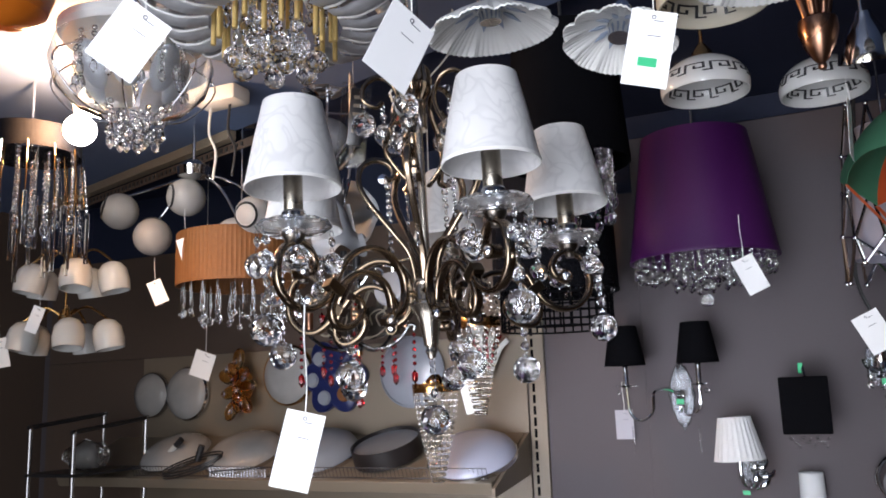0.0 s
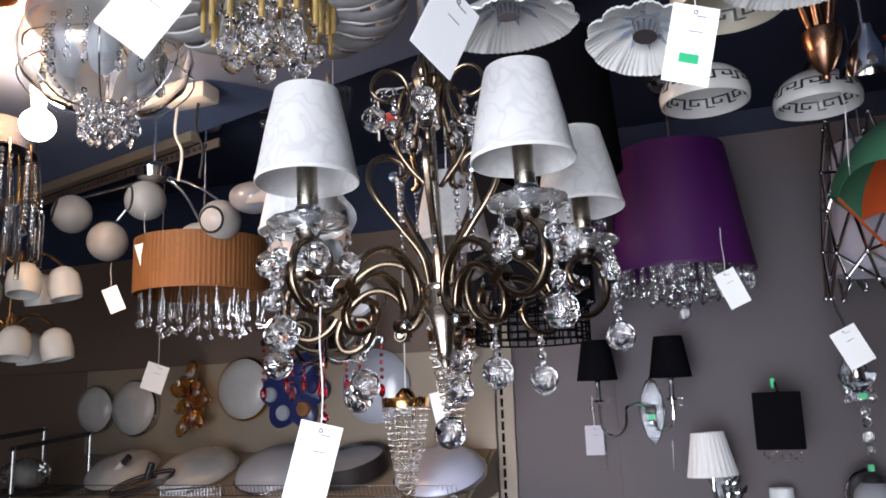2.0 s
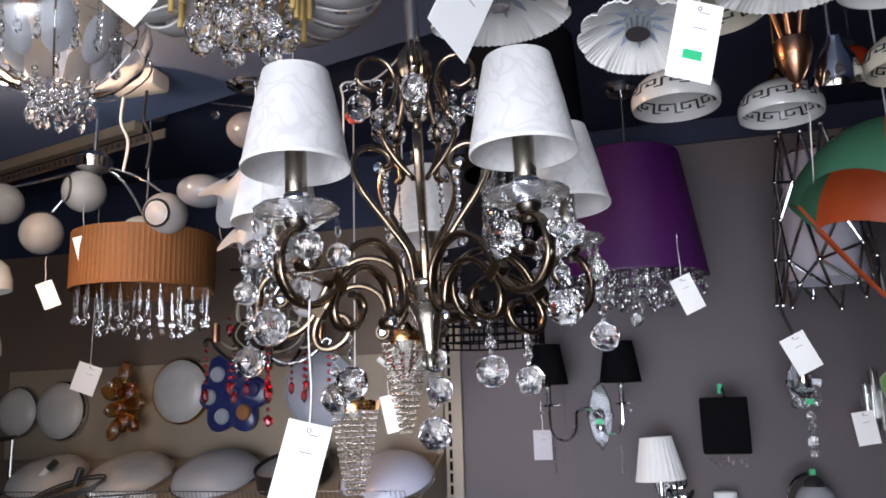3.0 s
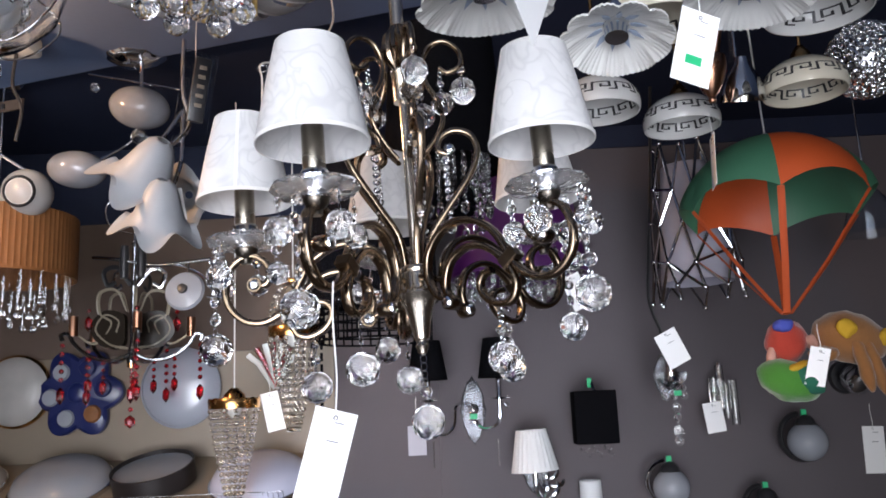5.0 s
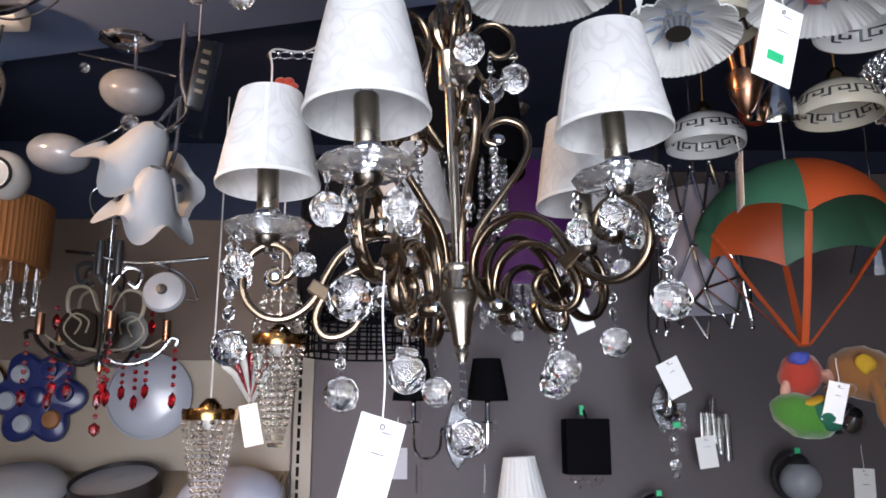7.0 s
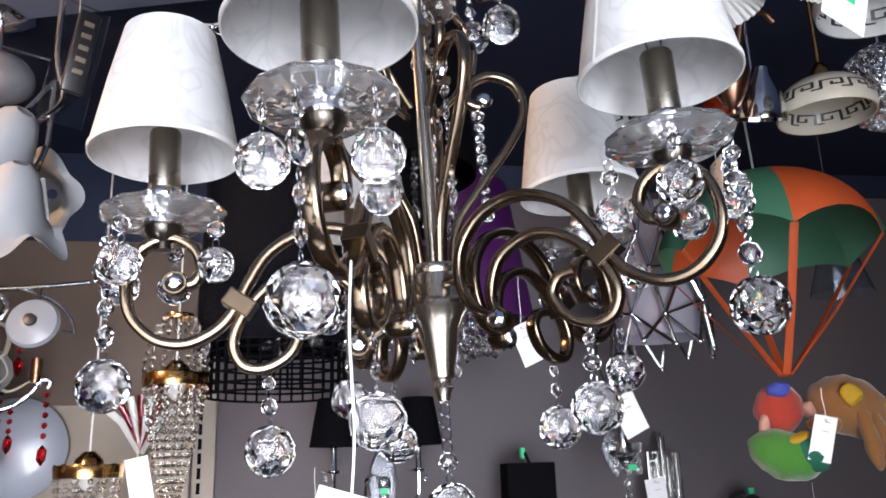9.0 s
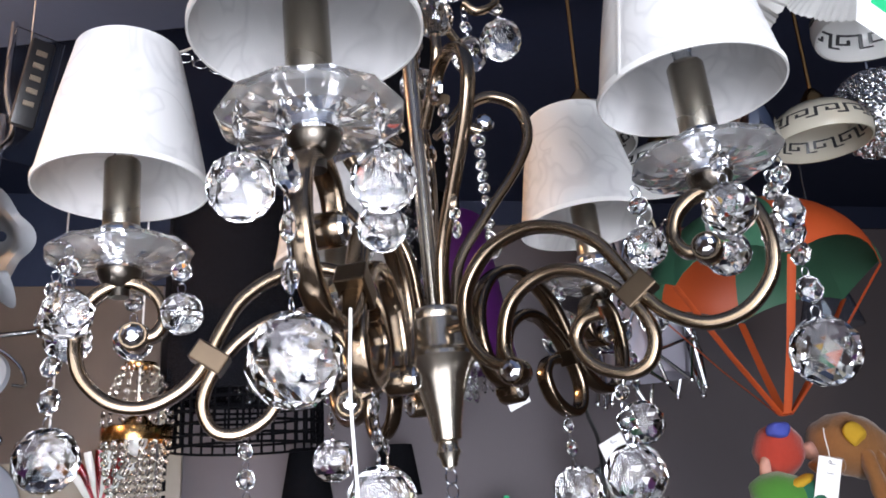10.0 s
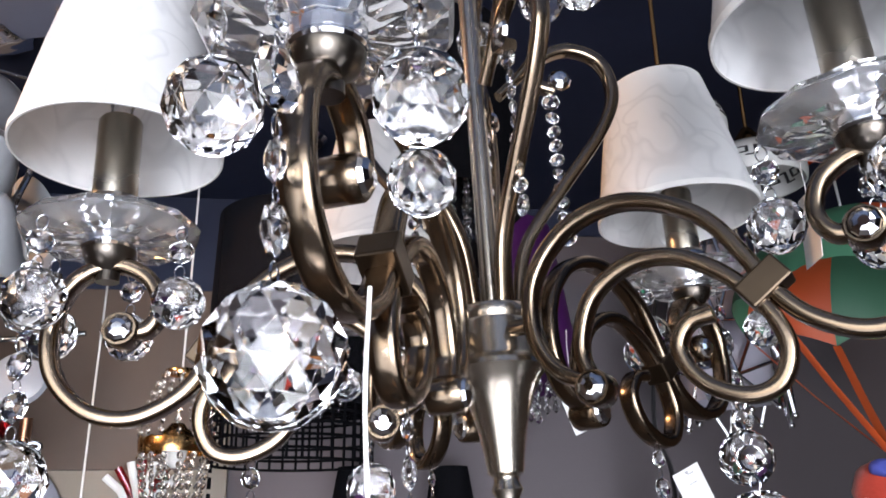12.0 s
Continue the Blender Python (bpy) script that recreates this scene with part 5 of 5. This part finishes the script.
part("wire", rod(curve([(0.05, -0.06, -0.165), (0.02, -0.06, -0.20), (-0.05, -0.05, -0.235)]), 0.003, seg=6), CHROME, sp2)
place("crystal_ball", BALL, sp2, T(0.045, -0.06, -0.185) @ S(0.02))
place("crystal_ball", BALL, sp2, T(-0.07, -0.06, -0.05) @ S(0.012))
part("stalk", rod([(0.03, -0.02, 0.03), (0.045, -0.05, -0.06)], 0.005, seg=8), CHROME, sp2)

# a lamp with two rows of white glass bells
for bx, by, bz, spread in ((-2.22, 1.90, 2.16, 0.16), (-2.30, 1.95, 1.98, 0.17)):
    be = thing("bell_lamp", (bx, by, bz), "brass ceiling lamp with small white glass bells", "ceiling lamp", "white bell lamps")
    for i in range(5):
        a = 2 * math.pi * i / 5 + 0.4
        x, y = spread * math.cos(a), spread * 0.6 * math.sin(a)
        part("bell", shell([(0.046, -0.05), (0.050, -0.02), (0.046, 0.02), (0.030, 0.042), (0.012, 0.05)], 0.003, seg=28), OPAL, be, "", T(x, y, 0) @ pose(0, 0, 0, 12 * math.sin(a), -12 * math.cos(a), 0))
        part("arm", rod(curve([(0, 0, 0.06), (x * 0.5, y * 0.5, 0.095), (x, y, 0.05)]), 0.004, seg=8), GOLD, be)
    part("body", lathe([(0.0005, 0.03), (0.016, 0.035), (0.022, 0.06), (0.012, 0.09), (0.0005, 0.09)], 20), GOLD, be)
    cord(be, 0.09, CEIL + 0.03 - bz, 0.003, GOLD)

# ---- gold ring chandelier under the ceiling ----
gc = thing("gold_crystal_chandelier", (-0.855, 1.16, 2.335), "gold ceiling chandelier with curved glass leaves, gold rods and crystal balls", "chandelier")
part("base_plate", lathe([(0.0005, 0.315), (0.17, 0.315), (0.17, 0.29), (0.14, 0.27), (0.0005, 0.27)], 40), GOLD, gc)
leaf_pr = curve([(0.10, 0.22), (0.16, 0.235), (0.225, 0.20), (0.245, 0.15), (0.225, 0.105), (0.17, 0.085), (0.12, 0.09)], 5)
LEAF_GLASS = material("crackled_leaf_glass", (0.52, 0.53, 0.55), 0.2, var=0.35, scale=60, bump=0.5, coarse=25, through_light=0.5, coat=0.3)
GOLD_TUBE = material("pale_gold_tube", (0.62, 0.44, 0.16), 0.35, 0.5, 0.12, 40, 0.02)
leaf_me = mesh_of("glass_leaf", rod(leaf_pr, 0.004, 0.026, Y, 10, lambda t: 0.55 + 0.5 * math.sin(math.pi * t)), LEAF_GLASS)
vein_me = mesh_of("gold_vein", rod([p + Vector((0.004, 0, 0)) for p in leaf_pr], 0.0016, 0.0026, Y, 6), GOLD)
ribs_me = mesh_of("frosted_edge", rod([p + Vector((0.0, 0.022, 0.0)) for p in leaf_pr], 0.0026, 0.004, Y, 6), OPAL)
for i in range(18):
    lf = place("glass_leaf", leaf_me, gc, pose(0, 0, 0, 0, 0, i * 20))
    place("gold_vein", vein_me, lf)
    place("frosted_edge", ribs_me, lf)
rod_me = mesh_of("gold_rod", lathe([(0.0005, 0.04), (0.0048, 0.04), (0.0048, 0.28), (0.0005, 0.28)], 10), GOLD_TUBE)
for i in range(22):
    a = 2 * math.pi * i / 22
    rr = 0.10 + 0.012 * (i % 2)
    place("gold_rod", rod_me, gc, T(rr * math.cos(a), rr * math.sin(a), 0.012 * (i % 3)))
for i in range(14):
    a = 2 * math.pi * i / 14
    rr = 0.075 if i % 2 else 0.05
    crystal_string(gc, rr * math.cos(a), rr * math.sin(a), 0.11 - 0.02 * (i % 2), [("bead", 0.010), ("bead", 0.010), ("loop", 0.004), ("ball", 0.021)])
strand_ring(gc, 0.11, 0.25, 0.10, 24, 0.007, 0.03)

# ---- glass bowl cluster ----
PETAL_GLASS = material("frosted_petal_glass", (0.74, 0.77, 0.83), 0.3, var=0.1, scale=30, bump=0.03, coarse=14, through_light=0.5)
gb = thing("glass_bowl_lamp", (-1.26, 1.21, 2.43), "clear glass bowl ceiling lamp with frosted petals and crystal drops", "ceiling lamp")
part("bowl", shell([(0.155, 0.06), (0.165, 0.02), (0.150, -0.03), (0.11, -0.07), (0.06, -0.09)], 0.003, seg=40), CLEAR, gb)
part("top_plate", lathe([(0.0005, 0.07), (0.14, 0.07), (0.15, 0.08), (0.15, 0.095), (0.0005, 0.10)], 40), OPAL, gb, "white enamelled top plate")
for i in range(7):
    a = 2 * math.pi * i / 7
    part("petal", ball(1, 18, 12, T(0.088 * math.cos(a), 0.088 * math.sin(a), 0.0) @ pose(0, 0, 0, 0, 25, math.degrees(a)) @ S(0.020, 0.031, 0.052)), PETAL_GLASS, gb, "frosted pale blue-white petal")
    part("wire", rod(curve([(0.05 * math.cos(a), 0.05 * math.sin(a), 0.07), (0.17 * math.cos(a), 0.17 * math.sin(a), 0.0), (0.11 * math.cos(a), 0.11 * math.sin(a), -0.085), (0.03 * math.cos(a), 0.03 * math.sin(a), -0.10)]), 0.0019, seg=8), CHROME, gb)
strand_ring(gb, 0.075, -0.075, -0.135, 18, 0.007, 0.015)
strand_ring(gb, 0.125, 0.06, -0.03, 22, 0.006, 0.10)
cord(gb, 0.10, CEIL - 2.43, 0.012)

# ---- crystal tube lamp beside the lit bulb ----
ct = thing("crystal_tube_lamp", (-1.93, 1.50, 2.33), "chrome lamp hung with clear glass tubes and drops", "chandelier")
part("mesh_band", shell([(0.13, 0.10), (0.13, 0.17)], 0.002, seg=40), BLACK_SHEER, ct, "dark mesh band")
for i in range(26):
    a = 2 * math.pi * i / 26
    rr = 0.15 if i % 2 else 0.10
    z1 = -0.16 - 0.07 * RNG.random()
    part("glass_tube", lathe([(0.0005, z1), (0.006, z1), (0.006, z1 + 0.14), (0.0005, z1 + 0.14)], 8), CLEAR, ct, "", T(rr * math.cos(a), rr * math.sin(a), 0), False)
    part("wire", rod([(rr * math.cos(a), rr * math.sin(a), z1 + 0.14), (rr * 0.9 * math.cos(a), rr * 0.9 * math.sin(a), 0.11)], 0.0018, seg=5), GOLD if i % 3 else CHROME, ct)
strand_ring(ct, 0.17, 0.10, -0.12, 13, 0.007, 0.05)
cord(ct, 0.12, CEIL - 2.33, 0.005)

lb = thing("lit_spot_bulb", (-1.745, 1.50, 2.515), "lit warm white bulb under a white socket on the ceiling", "bulb")
part("bulb", ball(0.042, 24, 16, T(0, 0, -0.038) @ S(1, 1, 1.0)), BULB_GLOW, lb)
part("socket", lathe([(0.0005, 0.0), (0.016, 0.0), (0.02, 0.03), (0.024, 0.06), (0.012, 0.075), (0.006, 0.09), (0.006, 0.123), (0.045, 0.125), (0.05, 0.133), (0.0005, 0.133)], 24), OPAL, lb)
wbx = thing("socket_box", (-1.52, 1.80, 2.60), "white plastic ceiling socket box with hanging leads", "socket box")
part("housing", box(0.15, 0.08, 0.05, 0.012), OPAL, wbx, "", T(0, 0, 0.022))
for dx in (-0.04, 0.03):
    part("lead", rod(curve([(dx, 0, 0), (dx - 0.005, 0, -0.08), (dx + 0.02, 0, -0.14), (dx + 0.01, 0, -0.22)]), 0.004, seg=6), DARK_PLASTIC if dx > 0 else OPAL, wbx)

ob_ = thing("amber_bowl_lamp", (-1.315, 0.95, 2.475), "orange glass bowl ceiling lamp", "ceiling lamp")
part("bowl", shell([(0.085, 0.10), (0.085, 0.04), (0.072, 0.0), (0.042, -0.020), (0.0006, -0.026)], 0.004, seg=36), material("orange_glass", (0.62, 0.17, 0.015), 0.15, var=0.2, scale=12, bump=0, through_light=0.4), ob_)
cord(ob_, 0.02, CEIL - 2.46, 0.006)

og = thing("orange_globe_lamp", (0.235, 1.92, 2.475), "small orange-red glass globe pendant", "pendant lamp")
part("globe", ball(0.042, 24, 16), material("orange_red_glass", (0.45, 0.045, 0.01), 0.2, var=0.2, scale=20, bump=0.02, through_light=0.3), og)
part("cap", lathe([(0.0005, 0.036), (0.016, 0.036), (0.012, 0.055), (0.0005, 0.055)], 16), CHROME, og)
cord(og, 0.05, CEIL - 2.475, 0.003)
cbg = thing("glass_bell_lamp", (0.66, 2.20, 2.14), "clear bluish glass bell pendant beside the parachute", "pendant lamp")
part("bell", shell([(0.075, 0.0), (0.060, 0.05), (0.045, 0.10), (0.02, 0.13)], 0.003, seg=32), glass("bluish_glass", (0.80, 0.88, 0.97), 0.05), cbg)
cord(cbg, 0.12, CEIL + 0.03 - 2.14, 0.003)

# ---- crystal ball lamp, blister pack, chain ----
cbl = thing("crystal_globe_lamp", (0.40, 1.62, 2.40), "globe pendant covered with crystal beads", "pendant lamp")
spots = []
for i in range(260):
    z = 1 - 2 * (i + 0.5) / 260
    a = i * 2.39996
    q = math.sqrt(1 - z * z)
    spots.append((0.075 * q * math.cos(a), 0.075 * q * math.sin(a), 0.075 * z, 0.0085, 1))
tagged(place("bead_cover", bead_mesh("bead_cover", spots, CRYSTAL), cbl), "clear crystal beads", kind="stuff")
part("core", ball(0.066, 20, 12), CHROME, cbl)
cord(cbl, 0.07, CEIL - 2.40, 0.004)

pk = thing("blister_pack", (-1.045, 1.75, 2.44), "clear plastic pack with a black lamp remote hanging from the ceiling", "package")
pkm = pose(0, 0, 0, 8, 6, 30)
part("card", box(0.075, 0.004, 0.22, 0.001), CLEAR, pk, "", pkm, False)
part("remote", box(0.036, 0.018, 0.15, 0.004), DARK_PLASTIC, pk, "black remote control", pkm @ T(0.004, -0.012, 0.02))
for i in range(5):
    part("button", box(0.016, 0.004, 0.008), SHELF_WHITE, pk, "", pkm @ T(0.004, -0.0225, 0.07 - i * 0.022), False)
part("string", rod([(0, 0, 0.10), (0, 0, CEIL - 2.44)], 0.001, seg=5), STRING, pk)

chn = thing("hanging_chain", (-0.86, 1.62, 2.44), "white metal lamp chain with a red flower ornament", "chain")
for i in range(12):
    place("chain_link", LOOP, chn, T(0.012 * i, 0.004 * i, 0.02 - 0.002 * abs(i - 6)) @ pose(0, 0, 0, 90 * (i % 2), 90, 0) @ S(1.9))
part("cord", rod(curve([(0.0, 0, -0.10), (0.0, 0, -0.02), (0.0, 0, 0.02), (0.07, 0.02, 0.03), (0.14, 0.05, 0.12), (0.14, 0.05, CEIL - 2.44)]), 0.0022, seg=6), OPAL, chn)
for i in range(6):
    a = 2 * math.pi * i / 6
    part("flower_petal", ball(1, 12, 8, T(0.022 + 0.016 * math.cos(a), 0.02, -0.05 + 0.012 * math.sin(a)) @ S(0.012, 0.006, 0.010)), PLUSH_RED, chn, "red petal")

# ---- rack and small things at the far end of the shelf ----
rk = thing("rail_rack", (-2.62, 2.25, 0.0), "steel tube rack standing before the side wall", "rack")
for x, y, h in ((-0.13, -0.05, 1.68), (0.10, -0.05, 1.66), (-0.13, 0.30, 1.72), (0.10, 0.30, 1.70)):
    part("post", lathe([(0.0005, 0), (0.009, 0), (0.009, h), (0.0005, h)], 14), STEEL, rk, "", T(x, y, 0))
for x, h in ((-0.13, 1.68), (0.10, 1.66)):
    part("top_rail", rod([(x, -0.06, h - 0.006), (x, 0.31, h + 0.034)], 0.009, seg=10), DARK_PLASTIC, rk, "dark top rail")
part("tray", box(0.25, 0.36, 0.012, 0.002), DARK_PLASTIC, rk, "", T(-0.015, 0.12, 1.50), False)
bag = thing("wrapped_lamp", (-2.63, 2.36, 1.506), "lamp in crumpled clear wrapping on the rack", "lamp")
bm = ball(1, 22, 16, T(0, 0, 0.055) @ S(0.10, 0.07, 0.055))
for v in bm.verts:
    v.co += Vector(noise.noise_vector(v.co * 22)) * 0.014
part("wrapping", bm, CLEAR, bag, smooth=False)
part("glass_shade", ball(0.04, 18, 12, T(0, 0, 0.045)), MARBLE_GLASS, bag)
wr = thing("wire_loop_lamp", (-2.20, 2.47, on_shelf(2.47)), "dark oval wire loop lamp lying on the shelf", "lamp", "lamps lying on the shelf")
for i in range(3):
    loop = [Vector((0.13 * math.cos(a), 0.035 * math.sin(a) - 0.02 * i, 0.03 + 0.012 * i + 0.022 * math.sin(a))) for a in [2 * math.pi * k / 24 for k in range(25)]]
    part("loop", rod(loop, 0.0035, seg=6), DARK_PLASTIC, wr, "", pose(0.02 * i, 0, 0.0, 0, -14, 8))
part("lamp_holder", lathe([(0.0005, 0), (0.013, 0), (0.013, 0.06), (0.0005, 0.06)], 16), DARK_PLASTIC, wr, "", pose(0.02, 0, 0.055, 0, 20, 0))
tb = thing("tube_bulb", (-2.37, 2.52, on_shelf(2.52) + 0.01), "white tube bulb with a dark cap lying on the shelf", "bulb", "lamps lying on the shelf")
tm = pose(0, 0, 0.045, 0, 50, 0)
part("tube", lathe([(0.0005, -0.05), (0.011, -0.048), (0.011, 0.05), (0.0005, 0.05)], 16), OPAL, tb, "", tm)
part("cap", lathe([(0.0005, 0.05), (0.012, 0.05), (0.012, 0.085), (0.0005, 0.085)], 16), DARK_PLASTIC, tb, "", tm)
cm = thing("wire_comb_rack", (-1.98, 2.455, on_shelf(2.455)), "small steel comb rack on the shelf edge", "rack")
part("bar", rod([(-0.13, 0, 0.025), (0.13, 0, 0.040)], 0.003, seg=8), STEEL, cm)
for i in range(20):
    part("tooth", rod([(-0.125 + i * 0.013, 0, 0.002), (-0.125 + i * 0.013, 0, 0.045)], 0.0016, seg=6), STEEL, cm)

# ---- price tags ----
price_tag("price_tag", pose(-0.605, 0.882, 1.724, 6, 14, 35), 0.050, 0.098, "white price tag hanging from the chandelier on a string", None, 0.145)
price_tag("price_tag", pose(-0.148, 0.972, 2.198, 8, 12, 20), 0.056, 0.095, "white price tag with a green sticker under the scalloped lamps", GREEN_STICKER, CEIL - 2.198)
price_tag("price_tag", pose(-0.665, 0.655, 2.185, 14, 34, 45), 0.060, 0.080, "white price tag hanging below the gold chandelier", None, CEIL - 2.185)
price_tag("price_tag", pose(-0.372, 0.750, 2.152, 10, 24, 68), 0.062, 0.085, "white price tag hanging above the chandelier", None, CEIL - 2.152)
price_tag("price_tag", pose(-0.165, 2.19, 2.055, 5, -24, 10), 0.055, 0.095, "white price tag below the purple lamp", None, 0.12)
price_tag("price_tag", pose(0.100, 2.29, 1.900, 5, -26, 5), 0.066, 0.100, "white price tag with a red mark on the crystal wall lamp", None, 0.0)
price_tag("price_tag", pose(0.318, 2.66, 1.700, 5, -8, 0), 0.060, 0.095, "white price tag on the glass tube wall lamp", None, 0.0)
price_tag("price_tag", pose(-0.625, 2.755, 1.665, 2, 0, 0), 0.060, 0.095, "pale lilac card tag against the wall below the sconce", None, 0.10, card=LILAC_CARD)
price_tag("price_tag", pose(0.320, 1.83, 1.815, 8, 14, -10), 0.042, 0.085, "white price tag on the toy parachute", None, 0.06)
price_tag("price_tag", pose(0.092, 1.70, 2.270, 3, 2, 82), 0.060, 0.115, "narrow white price tag hanging before the parachute", None, 0.06)
price_tag("price_tag", pose(-1.77, 1.93, 2.245, 5, -16, 25), 0.050, 0.095, "white price tag on the ball spot lamp", None, 0.10)
price_tag("price_tag", pose(-1.86, 1.90, 2.115, 5, -22, 25), 0.045, 0.075, "white price tag on the orange lamp", None, 0.08)
price_tag("price_tag", pose(-2.24, 1.80, 2.055, 5, 22, 25), 0.040, 0.085, "white price tag on the bell lamp", None, 0.06)
price_tag("price_tag", pose(-2.42, 1.80, 1.965, 5, -10, 25), 0.050, 0.095, "white price tag on the lower bell lamp", None, 0.05)
price_tag("price_tag", pose(-2.13, 2.45, 1.925, 5, 20, 15), 0.085, 0.100, "white price tag beside the amber lamp", None, CEIL + 0.03 - 1.925)
price_tag("price_tag", pose(-1.020, 2.36, 1.785, 4, -12, 8), 0.050, 0.110, "white price tag on the gold crystal pendant", None, 0.05)
price_tag("price_tag", pose(-1.105, 1.79, 2.235, 5, -10, 10), 0.040, 0.075, "white price tag with a red top on the flower lamp", None, 0.08)
price_tag("price_tag", pose(0.865, 2.772, 1.600, 0, 2, 0), 0.070, 0.150, "white price tag hanging on the wall", None, 0.08)
